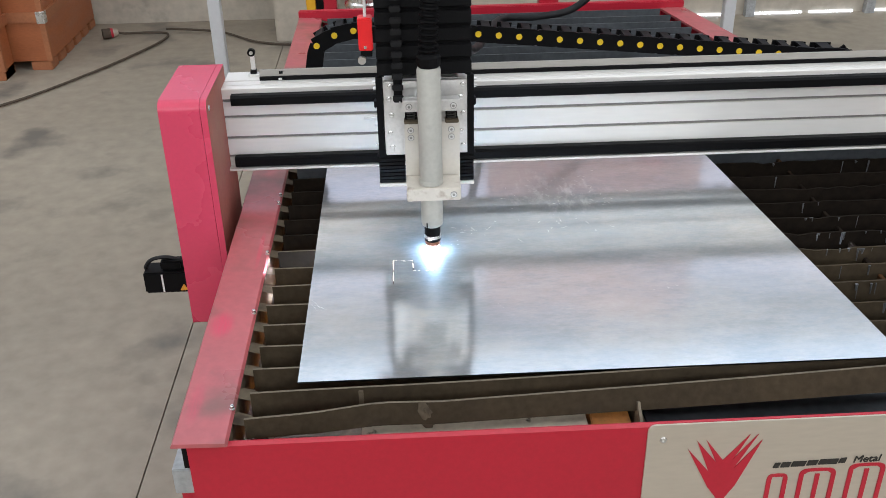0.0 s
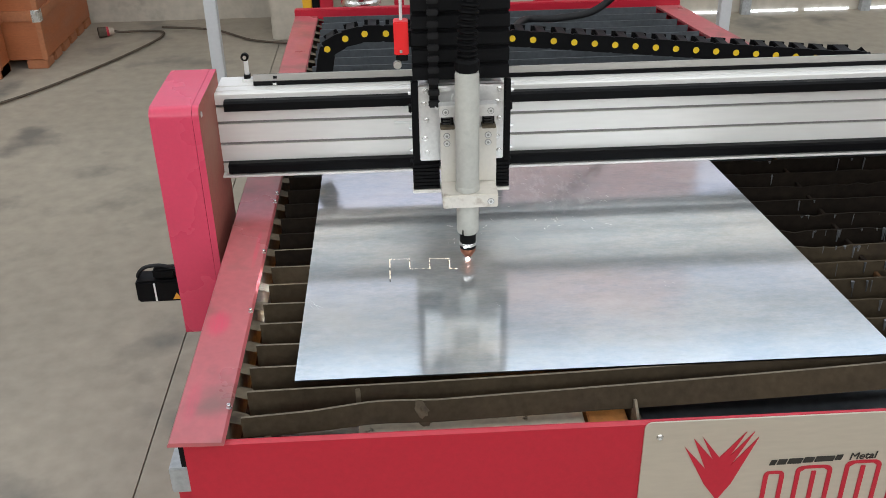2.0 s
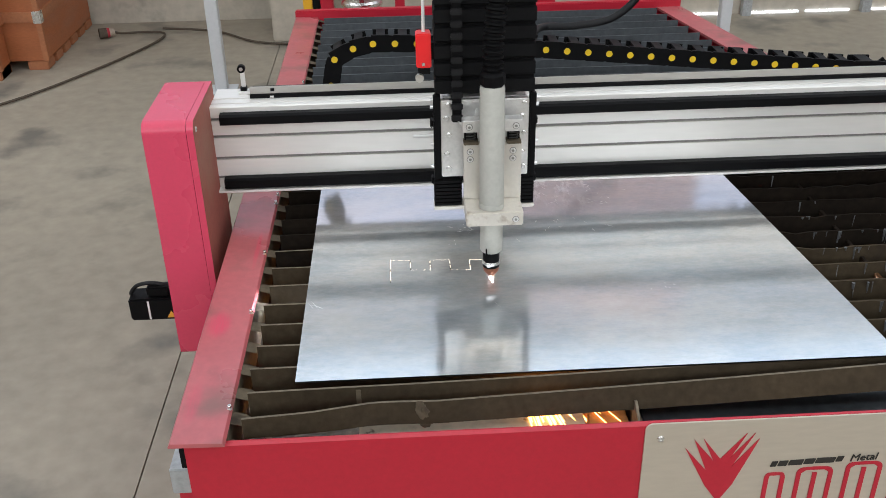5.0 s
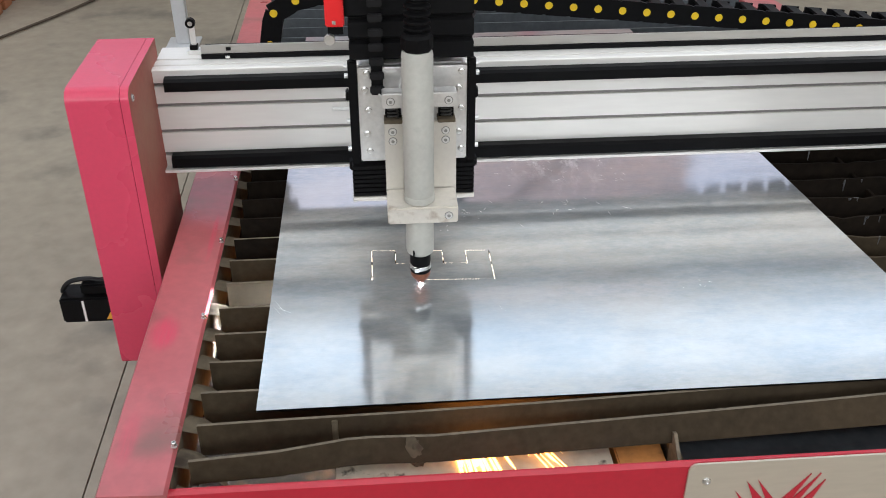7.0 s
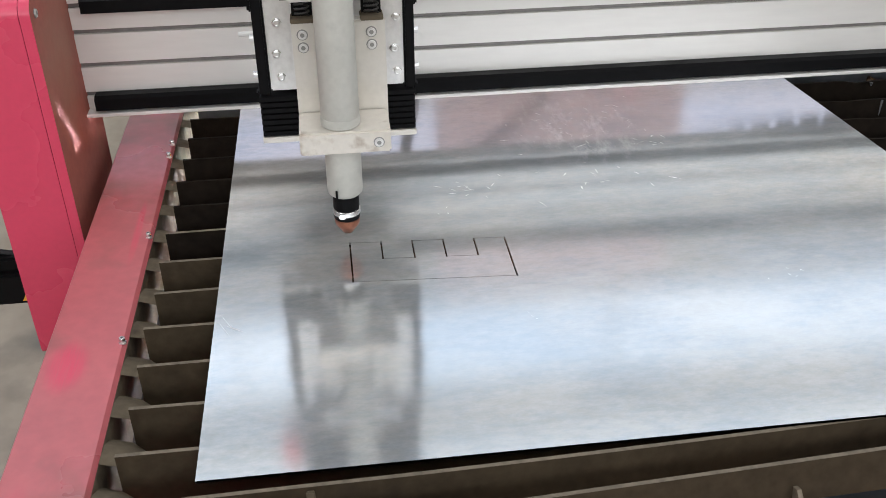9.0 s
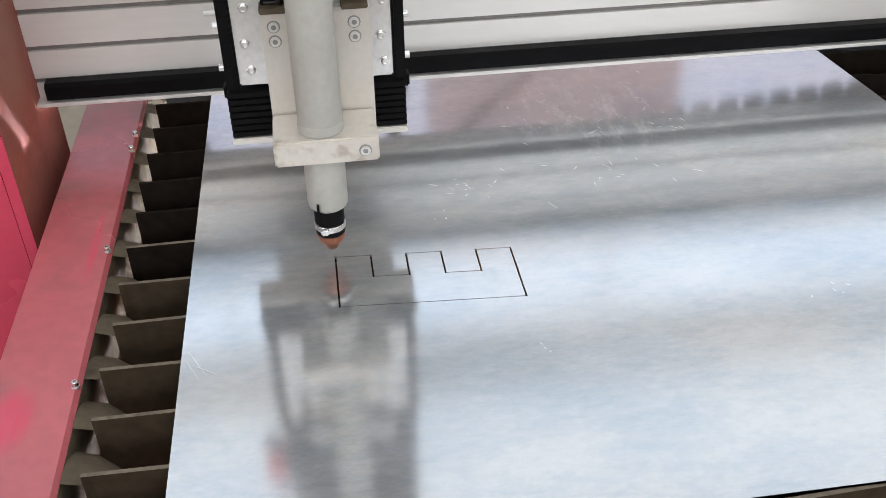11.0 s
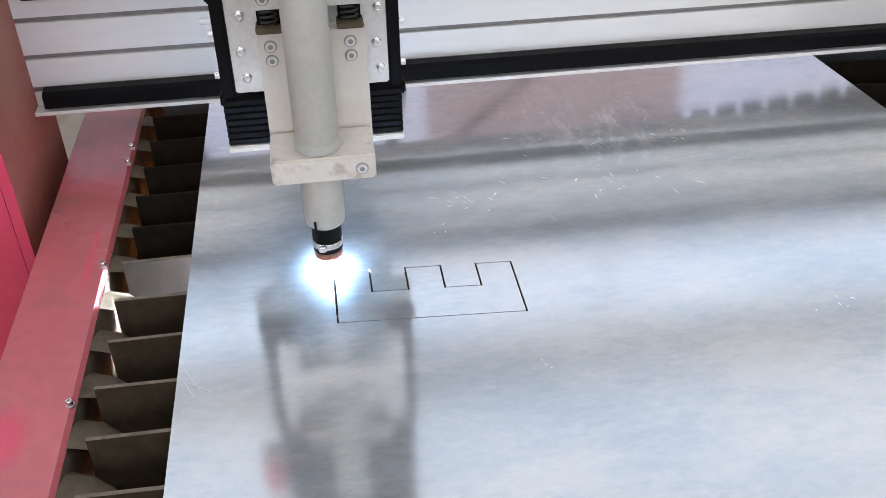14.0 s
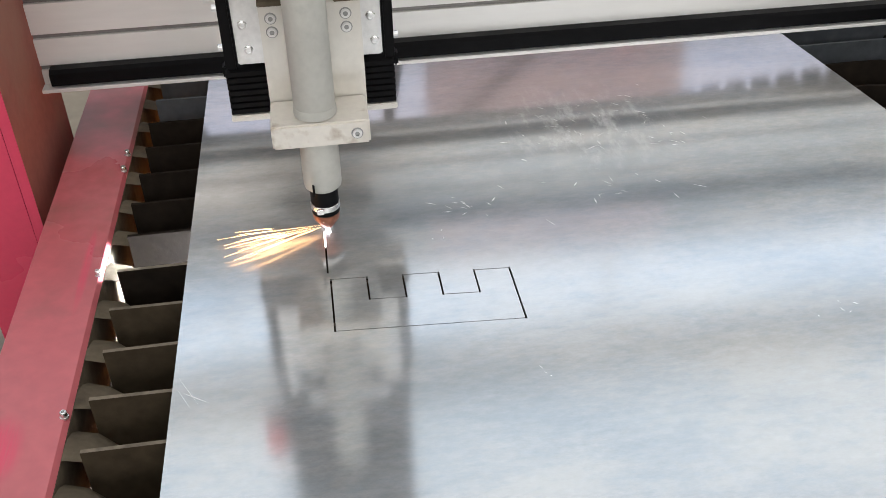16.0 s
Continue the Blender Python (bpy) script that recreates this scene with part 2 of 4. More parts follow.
M_BELLOW = mat("black_bellows_fabric", (0.004, 0.004, 0.0045), 0.7, 0, 0.3, 14, 160, 0.12, spec=0.15)
M_RUBBER = mat("black_rubber", (0.010, 0.010, 0.011), 0.5, 0, 0.2, 14, 120, 0.05, spec=0.25)
M_YELLOW = mat("yellow_plastic", (0.75, 0.50, 0.01), 0.45, 0, 0.08, 12, 90, 0.02)
M_TORCH = mat("torch_sleeve_grey", (0.47, 0.47, 0.43), 0.5, 0.0, 0.10, 18, 120, 0.03, (20, 0.62, 0.8, (0.33, 0.33, 0.31)))
M_HOLDER = mat("holder_aluminium", (0.68, 0.655, 0.60), 0.42, 0.55, 0.06, 9, 140, 0.03, (9, 0.60, 0.78, (0.52, 0.48, 0.42)))
M_CLAMP = mat("soiled_aluminium", (0.68, 0.645, 0.58), 0.45, 0.5, 0.08, 9, 140, 0.04, (26, 0.55, 0.70, (0.30, 0.22, 0.15)))
M_COPPER = mat("used_copper", (0.32, 0.135, 0.085), 0.36, 0.9, 0.25, 60, 200, 0.1)
M_DARKSTEEL = mat("screw_shade_steel", (0.30, 0.30, 0.29), 0.4, 0.8, 0.2, 40, 160, 0.02)
M_STEEL = mat("bright_steel", (0.72, 0.72, 0.71), 0.28, 1.0, 0.08, 40, 160, 0.02)
M_STAINLESS = mat("brushed_stainless", (0.56, 0.505, 0.42), 0.45, 0.5, 0.07, 5, 130, 0.03, stretch=(0.2, 1, 1), rvar=0.06)
M_POST = mat("grey_post_paint", (0.58, 0.60, 0.62), 0.5, 0, 0.06, 4, 60, 0.02)
M_WOOD = mat("orange_plywood", (0.36, 0.118, 0.042), 0.5, 0, 0.2, 3.0, 40, 0.08, stretch=(1, 1, 4))
M_WOOD2 = mat("pale_batten", (0.36, 0.14, 0.06), 0.6, 0, 0.2, 5.0, 60, 0.1)
M_YPOST = mat("yellow_post_paint", (0.72, 0.40, 0.01), 0.5, 0, 0.08, 5, 60, 0.02)
M_SAFERED = mat("signal_red_plastic", (0.78, 0.015, 0.018), 0.35, 0, 0.04, 9, 90, 0.01)
M_INK = mat("dark_print", (0.02, 0.018, 0.015), 0.5, 0, 0.1, 9, 90, 0)
M_MARK = mat("orange_warning", (0.75, 0.36, 0.03), 0.5, 0, 0.1, 9, 90, 0)
M_DUSTY = mat("dirty_beige_plastic", (0.36, 0.31, 0.25), 0.6, 0, 0.2, 20, 90, 0.05)
M_WHITE = mat("white_tag", (0.75, 0.75, 0.73), 0.6, 0, 0.06, 9, 90, 0)
M_CORD = mat("dusty_cord", (0.085, 0.068, 0.052), 0.8, 0, 0.25, 8, 90, 0.05, spec=0.2)
M_HEAD = mat("pale_pink_panel", (0.78, 0.60, 0.63), 0.6, 0, 0.12, 2, 40, 0.03)
M_ARC = glow("plasma_light", (0.45, 0.72, 1.0), 420.0)
M_PLUME = glow("plume_light", (0.85, 0.92, 1.0), 14000.0)
M_ARCSMALL = glow("plasma_core", (0.95, 0.85, 0.85), 60.0)
M_SPARK = glow("spark_light", (1.0, 0.50, 0.20), 14.0)
M_KERFLIGHT = glow("kerf_light", (1.0, 0.86, 0.66), 2.6)
M_MOLTEN = glow("molten_spray", (1.0, 0.40, 0.09), 9.0)
M_OUTSIDE = glow("daylight_gap", (0.95, 0.98, 1.0), 3.0)


# ---- mesh helpers ----
def box(bm, x0, x1, y0, y1, z0, z1, m=None):
    vs = [bm.verts.new(p) for p in ((x0, y0, z0), (x1, y0, z0), (x1, y1, z0), (x0, y1, z0), (x0, y0, z1), (x1, y0, z1), (x1, y1, z1), (x0, y1, z1))]
    for f in ((3, 2, 1, 0), (4, 5, 6, 7), (0, 1, 5, 4), (1, 2, 6, 5), (2, 3, 7, 6), (3, 0, 4, 7)):
        bm.faces.new([vs[i] for i in f])
    if m is not None:
        bmesh.ops.transform(bm, matrix=m, verts=vs)
    return vs


def rod(bm, a, b, r, r2=None, n=16, cap=True):
    a, b = Vector(a), Vector(b)
    d = b - a
    m = Matrix.Translation((a + b) / 2) @ d.to_track_quat("Z", "Y").to_matrix().to_4x4()
    bmesh.ops.create_cone(bm, cap_ends=cap, segments=n, radius1=r, radius2=r if r2 is None else r2, depth=d.length, matrix=m)


def lathe(bm, profile, n=28, at=(0, 0)):
    rings = []
    for r, z in profile:
        rings.append([bm.verts.new((at[0] + r * math.cos(2 * math.pi * k / n), at[1] + r * math.sin(2 * math.pi * k / n), z)) for k in range(n)])
    for lo, hi in zip(rings, rings[1:]):
        for k in range(n):
            bm.faces.new((lo[k], lo[(k + 1) % n], hi[(k + 1) % n], hi[k]))
    bm.faces.new(list(reversed(rings[0])))
    bm.faces.new(rings[-1])


def prism(bm, outline, axis, lo, hi):
    """A closed outline in the two other axes, drawn out along axis from lo to hi."""
    def put(u, v, w):
        return {"x": (w, u, v), "y": (u, w, v), "z": (u, v, w)}[axis]
    a = [bm.verts.new(put(u, v, lo)) for u, v in outline]
    b = [bm.verts.new(put(u, v, hi)) for u, v in outline]
    bm.faces.new(a), bm.faces.new(list(reversed(b)))
    for i in range(len(a)):
        j = (i + 1) % len(a)
        bm.faces.new((a[i], b[i], b[j], a[j]))


def tube(bm, points, r, n=10):
    pts = [Vector(p) for p in points]
    rings = []
    for i, p in enumerate(pts):
        d = (pts[min(i + 1, len(pts) - 1)] - pts[max(i - 1, 0)]).normalized()
        s = d.cross(Vector((0, 0, 1)) if abs(d.z) < 0.9 else Vector((0, 1, 0))).normalized()
        u = s.cross(d)
        rr = r[i] if isinstance(r, list) else r
        rings.append([bm.verts.new(p + rr * (math.cos(2 * math.pi * k / n) * s + math.sin(2 * math.pi * k / n) * u)) for k in range(n)])
    for lo, hi in zip(rings, rings[1:]):
        for k in range(n):
            bm.faces.new((lo[k], lo[(k + 1) % n], hi[(k + 1) % n], hi[k]))
    bm.faces.new(list(reversed(rings[0]))), bm.faces.new(rings[-1])


def smooth_path(points, steps=8):
    pts = [Vector(p) for p in points]
    out = []
    for i in range(len(pts) - 1):
        p0, p1, p2, p3 = pts[max(i - 1, 0)], pts[i], pts[i + 1], pts[min(i + 2, len(pts) - 1)]
        for k in range(steps):
            t = k / steps
            out.append(0.5 * (2 * p1 + (p2 - p0) * t + (2 * p0 - 5 * p1 + 4 * p2 - p3) * t * t + (3 * p1 - p0 - 3 * p2 + p3) * t ** 3))
    return out + [pts[-1]]


def mesh_of(name, bm, material, bevel=0.0, smooth=False):
    bmesh.ops.recalc_face_normals(bm, faces=bm.faces)
    if bevel:
        edges = [e for e in bm.edges if len(e.link_faces) == 2 and e.calc_face_angle(0) > 0.6]
        bmesh.ops.bevel(bm, geom=edges, offset=bevel, segments=2, affect="EDGES", clamp_overlap=True)
    me = bpy.data.meshes.new(name)
    bm.to_mesh(me)
    bm.free()
    me.materials.append(material)
    if smooth:
        for p in me.polygons:
            p.use_smooth = True
        me.set_sharp_from_angle(angle=radians(38))
    return me


def part(name, bm, material, parent=None, label="", bevel=0.0, smooth=False):
    ob = new(name, mesh_of(name, bm, material, bevel, smooth))
    if parent is not None:
        ob.parent = parent
    if label:
        ob["label"] = label
    return ob


def thing(name, label, category, at=(0, 0, 0), group="", kind=""):
    ob = new(name)
    ob.empty_display_size = 0.05
    ob.location = at
    return tagged(ob, label, category, group, kind)


def bx(name, material, parent, dims, bevel=0.0, label=""):
    bm = bmesh.new()
    box(bm, *dims)
    return part(name, bm, material, parent, label, bevel)


def share(name, data, parent, at=(0, 0, 0), turn=(0, 0, 0)):
    ob = new(name, data)
    ob.parent = parent
    ob.matrix_basis = pose(*at, *turn)
    return ob


def bolt_mesh(r=0.0045, h=0.004, m=None):
    """A round socket-head screw, pointing along -y."""
    bm = bmesh.new()
    lathe(bm, [(r * 1.25, 0), (r * 1.25, h * 0.25), (r, h * 0.25), (r, h * 0.9), (r * 0.85, h), (r * 0.5, h), (r * 0.5, h * 0.6)], 12)
    bmesh.ops.rotate(bm, verts=bm.verts, cent=(0, 0, 0), matrix=Matrix.Rotation(radians(90), 3, "X"))
    return mesh_of("screw", bm, m or M_STEEL, smooth=True)


SCREW = bolt_mesh()
BIGSCREW = bolt_mesh(0.0052, 0.0022, M_ALU2)
# socket and outer rim get a darker steel that paints in their shade
BIGSCREW.materials.append(M_DARKSTEEL)
for face in BIGSCREW.polygons:
    r = math.hypot(face.center.x, face.center.z)
    face.material_index = 1 if r < 0.0028 or r > 0.0053 else 0

# ---- the hall ----
JX = -0.555


def build_hall():
    base = bx("subfloor", M_INK, None, (-9, 11, -8.2, 7.7, -0.30, -0.03))
    tagged(base, "dark bed under the concrete floor slabs", "floor", kind="structure")
    fl = thing("floor", "worn grey concrete factory floor with a dark joint", "floor", kind="structure")
    bx("slab", M_FLOOR, fl, (-9, JX - 0.0022, -8.2, 7.7, -0.03, 0.0))
    bx("slab", M_FLOOR, fl, (JX + 0.0022, 11, -8.2, 7.7, -0.03, 0.0))
    wy = 5.06
    w = thing("wall_north", "stained raw concrete lower wall under high windows", "wall", kind="structure")
    bx("lower_wall", M_WALL, w, (-9, -0.5, wy + 0.24, wy + 0.49, 0, 2.6))
    bx("lower_wall", M_WALL, w, (-0.499, 1.98, wy, wy + 0.25, 0, 2.6))
    bx("lower_wall", M_WALL, w, (1.981, 11, wy, wy + 0.25, 0, 2.6))
    bx("ledge", M_PLASTER, w, (-9, 11, wy, 7.45, 2.6, 2.75))
    bx("upper_wall", M_PLASTER, w, (-9, 11, 7.4, 7.6, 2.75, 3.7))
    bx("upper_wall", M_PLASTER, w, (-9, 11, 7.4, 7.6, 5.3, 6.05))
    bx("upper_wall", M_PLASTER, w, (-9, 11, 7.4, 7.6, 7.1, 8.1))
    for z0, z1, tag in ((3.7, 5.3, "window_1"), (6.05, 7.1, "window_2")):
        win = thing(tag, "long band of bright factory windows with thin mullions", "window", kind="structure")
        for k in range(6):
            x = -9 + k * 20 / 5
            bx("mullion", M_POST, win, (x - 0.012, x + 0.012, 7.42, 7.5, z0, z1))
        bx("sill", M_POST, win, (-9, 11, 7.36, 7.42, z0 - 0.05, z0))
    for nm, d in (("wall_west", (-9.2, -9, -8.2, 7.7, 0, 8.1)), ("wall_east", (11, 11.2, -8.2, 7.7, 0, 8.1)), ("wall_south", (-9, 11, -8.2, -8, 0, 8.1))):
        tagged(bx(nm, M_PLASTER, None, d), "plain painted factory hall wall", "wall", kind="structure")
    tagged(bx("ceiling", M_CEIL, None, (-9.2, 11.2, -8.2, 7.7, 8.1, 8.3)), "grey corrugated roof of the hall", "ceiling", kind="structure")
    # daylight leaking under the shutter in the north wall
    gap = thing("shutter_gap", "bright daylight gaps under a closed roller shutter", "light gap", kind="structure")
    for x0, x1 in ((2.10, 2.42), (2.56, 2.95), (2.96, 3.30), (3.36, 3.62), (3.63, 3.76), (3.77, 3.94), (4.02, 4.5)):
        bx("gap", M_OUTSIDE, gap, (x0 - 0.02, x1 - 0.06, wy - 0.012, wy - 0.004, 0.002, 0.015))
    for x in (2.52, 3.335, 3.97):
        bx("shutter_post", M_GREYBOX, gap, (x - 0.03, x + 0.03, wy - 0.06, wy - 0.01, 0, 2.4))
    # concrete buttress and darker recess beside it
    tagged(bx("concrete_pillar", M_WALL, None, (-0.60, -0.22, 4.74, wy - 0.01, 0, 2.5), 0.01), "rough light concrete pillar standing against the wall", "pillar", kind="structure")


def build_crates():
    def crate(x0, x1, y0, y1, h, lab):
        c = thing("wooden_crate", lab, "crate", ((x0 + x1) / 2, y0, 0), "wooden crates")
        ox, oy = (x0 + x1) / 2, y0
        X0, X1, Y1 = x0 - ox, x1 - ox, y1 - oy
        bx("body", M_WOOD, c, (X0, X1, 0, Y1, 0.055, h), 0.004)
        bx("lid_band", M_WOOD2, c, (X0 - 0.015, X1 + 0.015, -0.015, Y1 + 0.015, 0.285, 0.345), 0.004)
        bx("corner_batten", M_WOOD2, c, (X1 - 0.02, X1 + 0.012, -0.012, 0.02, 0.055, h), 0.003)
        bx("corner_plate", M_STEEL, c, (X1 - 0.03, X1 + 0.018, -0.018, 0.03, 0.280, 0.350), 0.002)
        for k in range(6):
            yy = k * (Y1 - 0.12) / 5
            bx("pallet_block", M_WOOD2, c, (X1 - 0.12, X1, yy, yy + 0.12, 0, 0.052), 0.004)
            bx("pallet_block", M_WOOD2, c, (X0, X0 + 0.12, yy, yy + 0.12, 0, 0.052), 0.004)
        return c
    crate(-3.15, -1.875, 4.33, 5.27, 1.2, "orange-brown plywood crate on a pallet, metal corner plate")
    crate(-3.60, -2.085, 4.15, 4.31, 0.6, "pale wooden crate on a pallet beside a plywood crate")


def build_background():
    for (x, y), lab in (((-0.79, 3.85), "thin pale grey steel post standing on the floor"), ((2.11, 4.25), "thin pale grey steel post near the shutter")):
        p = thing("steel_post", lab, "post", (x, y, 0), "steel posts")
        bx("shaft", M_POST, p, (-0.032, 0.032, -0.032, 0.032, 0.012, 2.0), 0.004)
        bx("foot_plate", M_POST, p, (-0.08, 0.08, -0.08, 0.08, 0, 0.012), 0.002)
    # red machine frame behind the table
    f = thing("machine_frame", "dark red steel machine frame behind the cutting table", "machine", (0, 3.2, 0))
    bx("upright", M_RED, f, (-0.165, -0.105, 0, 0.06, 0, 1.5), 0.004)
    bx("upright", M_RED, f, (0.18, 0.225, 0, 0.05, 0, 1.5), 0.004)
    bx("upright", M_RED, f, (0.84, 0.93, 0, 0.08, 0, 1.84), 0.004)
    bx("upright", M_RED, f, (1.36, 1.46, -0.1, 0, 0, 1.84), 0.004)
    bx("crossbar", M_RED, f, (-0.165, 1.46, 0.0, 0.05, 1.5, 1.58), 0.004)
    bx("crossbar", M_RED, f, (0.70, 1.60, 0.0, 0.05, 1.60, 1.78), 0.004)
    # out of view, added for the sheet's pink reflection and lightened to suit it
    bx("head_panel", M_HEAD, f, (0.60, 1.68, -0.10, 0.06, 1.845, 2.80), 0.01, "pale pink sheet-metal head of the machine, out of view")
    bx("brace", M_BLACK, f, (-0.20, -0.168, 0, 0.06, 0, 1.5), 0.003)
    bx("safety_stripe", M_YPOST, f, (-0.245, -0.203, 0, 0.05, 0, 1.5), 0.003)
    d = thing("duct", "ribbed bright galvanised extraction duct standing upright", "duct", (0.028, 3.15, 0))
    bm = bmesh.new()
    prof = [(0.085, 0.0)]
    for k in range(14):
        z = 0.04 + k * 0.085
        prof += [(0.085, z), (0.094, z + 0.008), (0.094, z + 0.02), (0.085, z + 0.03)]
    lathe(bm, prof + [(0.085, 1.30)], 32)
    part("pipe", bm, M_STEEL, d, smooth=True)
    # cable on the floor with its plug
    c = thing("floor_cable", "dark power cable lying in a loop on the floor", "cable")
    bm = bmesh.new()
    tube(bm, smooth_path([(-3.2, 2.9, 0.012), (-2.5, 3.3, 0.012), (-1.96, 3.71, 0.012), (-1.6, 4.25, 0.012), (-1.36, 4.75, 0.012), (-1.33, 4.97, 0.012), (-1.45, 5.02, 0.012), (-1.60, 4.985, 0.02), (-1.648, 4.966, 0.034)]), 0.0075, 8)
    part("cord", bm, M_CORD, c, smooth=True)
    bm = bmesh.new()
    tube(bm, smooth_path([(-1.35, 5.03, 0.03), (-1.0, 4.98, 0.015), (-0.7, 4.72, 0.012), (-0.35, 4.66, 0.012), (-0.10, 4.9, 0.012)]), 0.0075, 8)
    part("cord", bm, M_CORD, c, smooth=True)
    p = thing("cable_plug", "industrial cable plug with a red collar on the floor", "plug", (-1.69, 4.95, 0.035))
    bm = bmesh.new()
    rod(bm, (-0.045, -0.02, 0), (0.0, 0, 0), 0.034, 0.031, 18)
    part("socket", bm, M_CORD, p, smooth=True)
    bm = bmesh.new()
    rod(bm, (0.0, 0, 0), (0.014, 0.006, 0), 0.033, 0.030, 18)
    part("collar", bm, M_RED, p, smooth=True)
    bm = bmesh.new()
    rod(bm, (0.014, 0.006, 0), (0.045, 0.018, 0), 0.029, 0.020, 18)
    part("grip", bm, M_DUSTY, p, smooth=True)


# ---- the cutting table ----
XO, XB = -0.181, -0.096        # outer and inner edge of the side rail
YF, YB = -0.112, 2.215         # front panel, far end
SLATS = 32


def right_x(y):
    return 1.62 - 0.205 * (y - YF)


def build_table():
    t = thing("cutting_table", "red steel plasma cutting table with a slatted bed", "cutting table")
    # left side rail: flat flange with an inner lip and the side skin below it
    bm = bmesh.new()
    prism(bm, [(XO, T0 - 0.014), (XO + 0.003, T0 - 0.009), (XB - 0.004, T0 - 0.012), (XB, T0 - 0.017), (XB - 0.001, T0 - 0.0185), (XO, T0 - 0.017)], "y", -0.130, YB)
    rail = part("side_rail", bm, M_PINK, t, "dusty faded red side rail with pink spray marks")
    bx("rail_lip", M_DUST, t, (XB - 0.004, XB, -0.104, YB, T0 - 0.10, T0 - 0.0187), 0.0, "dusty inner lip of the rail")
    bx("side_skin", M_RED, t, (XO + 0.018, XO + 0.022, YF + 0.004, YB, 0.10, T0 - 0.02))
    # bolts along the rail's inner edge
    bm = bmesh.new()
    lathe(bm, [(0.0042, 0), (0.0042, 0.002), (0.0034, 0.002), (0.0034, 0.007), (0.0028, 0.0078), (0.0016, 0.0078), (0.0016, 0.005)], 12)
    bolt = mesh_of("bolt", bm, M_STEEL, smooth=True)
    for y in (-0.046, 0.233, 0.455, 0.685, 0.727, 0.97, 1.25, 1.5):
        share("bolt", bolt, rail, (XB - 0.004, y, T0 - 0.013))
    # right rail and far rail
    bm = bmesh.new()
    for a, b in ((0, 0.09),):
        vs = []
        for y in (YF, YB + 0.02):
            vs.append([(right_x(y) + a, y, T0 - 0.02), (right_x(y) + b, y, T0 - 0.02), (right_x(y) + b, y, T0 - 0.012), (right_x(y) + a, y, T0 - 0.012)])
        A = [bm.verts.new(p) for p in vs[0]]
        B = [bm.verts.new(p) for p in vs[1]]
        bm.faces.new(A), bm.faces.new(B[::-1])
        for i in range(4):
            bm.faces.new((A[i], B[i], B[(i + 1) % 4], A[(i + 1) % 4]))
    part("side_rail", bm, M_PINK, t)
    bm = bmesh.new()
    vs = [[(right_x(y) + 0.06, y, 0.1), (right_x(y) + 0.064, y, 0.1), (right_x(y) + 0.064, y, T0 - 0.021), (right_x(y) + 0.06, y, T0 - 0.021)] for y in (YF, YB)]
    A, B = [bm.verts.new(p) for p in vs[0]], [bm.verts.new(p) for p in vs[1]]
    bm.faces.new(A), bm.faces.new(B[::-1])
    for i in range(4):
        bm.faces.new((A[i], B[i], B[(i + 1) % 4], A[(i + 1) % 4]))
    part("side_skin", bm, M_RED, t)
    bx("end_panel", M_RED, t, (XO, right_x(YB) + 0.09, YB + 0.002, YB + 0.03, 0.10, T0 + 0.012), 0.003)
    # front panel, rolled top edge
    bm = bmesh.new()
    xr = right_x(YF) + 0.05
    prism(bm, [(YF, 0.12), (YF, T0 - 0.032), (YF + 0.004, T0 - 0.027), (YF + 0.0068, T0 - 0.027), (YF + 0.0068, T0 - 0.031), (YF + 0.005, T0 - 0.033), (YF + 0.005, 0.12)], "x", -0.163, xr)
    front = part("front_panel", bm, M_RED, t, "deep red painted front panel with rolled top edge")
    bx("corner_gusset", M_BLACK, t, (-0.172, -0.164, -0.108, -0.06, T0 - 0.075, T0 - 0.018))
    bx("guide_rail", M_GREYBOX, t, (-0.196, -0.164, -0.10, YB - 0.02, T0 - 0.135, T0 - 0.085), 0.002)
    bx("guide_rail_base", M_RED, t, (-0.190, -0.164, -0.09, YB - 0.02, T0 - 0.30, T0 - 0.14), 0.002)
    # stainless badge plate with cut-out emblem
    px, pz = 0.548, T0 - 0.0265
    bm = bmesh.new()
    outline = []
    for cx, cz, a0 in ((px + 0.012, pz - 0.012, 180), (1.45, pz - 0.012, 90)):
        for k in range(7):
            a = radians(a0 - k * 15)
            outline.append((cx + 0.012 * math.cos(a), cz + 0.012 * math.sin(a)))
    outline += [(1.462, pz - 0.34), (px, pz - 0.34)]
    prism(bm, outline, "y", YF - 0.0035, YF - 0.0005)
    plate = part("badge_plate", bm, M_STAINLESS, t, "brushed stainless badge plate with cut-out red emblem")
    share("plate_screw", SCREW, plate, (0.573, YF - 0.0035, T0 - 0.055))
    share("plate_screw", SCREW, plate, (1.43, YF - 0.0035, T0 - 0.055))
    ex, ez = 0.676, T0 - 0.062
    def flat(name, pts, material, y=YF - 0.0052):
        bm = bmesh.new()
        prism(bm, pts, "y", y, y + 0.0016)
        return part(name, bm, material, plate)
    flat("emblem", [(ex - 0.062, ez - 0.014), (ex - 0.024, ez - 0.062), (ex - 0.049, ez + 0.002), (ex - 0.014, ez - 0.043), (ex - 0.035, ez + 0.004), (ex - 0.003, ez - 0.040),
                    (ex + 0.034, ez + 0.010), (ex + 0.012, ez - 0.040), (ex + 0.047, ez + 0.010), (ex + 0.016, ez - 0.058), (ex + 0.055, ez - 0.002), (ex + 0.022, ez - 0.095), (ex + 0.002, ez - 0.13), (ex - 0.022, ez - 0.095)], M_RED)
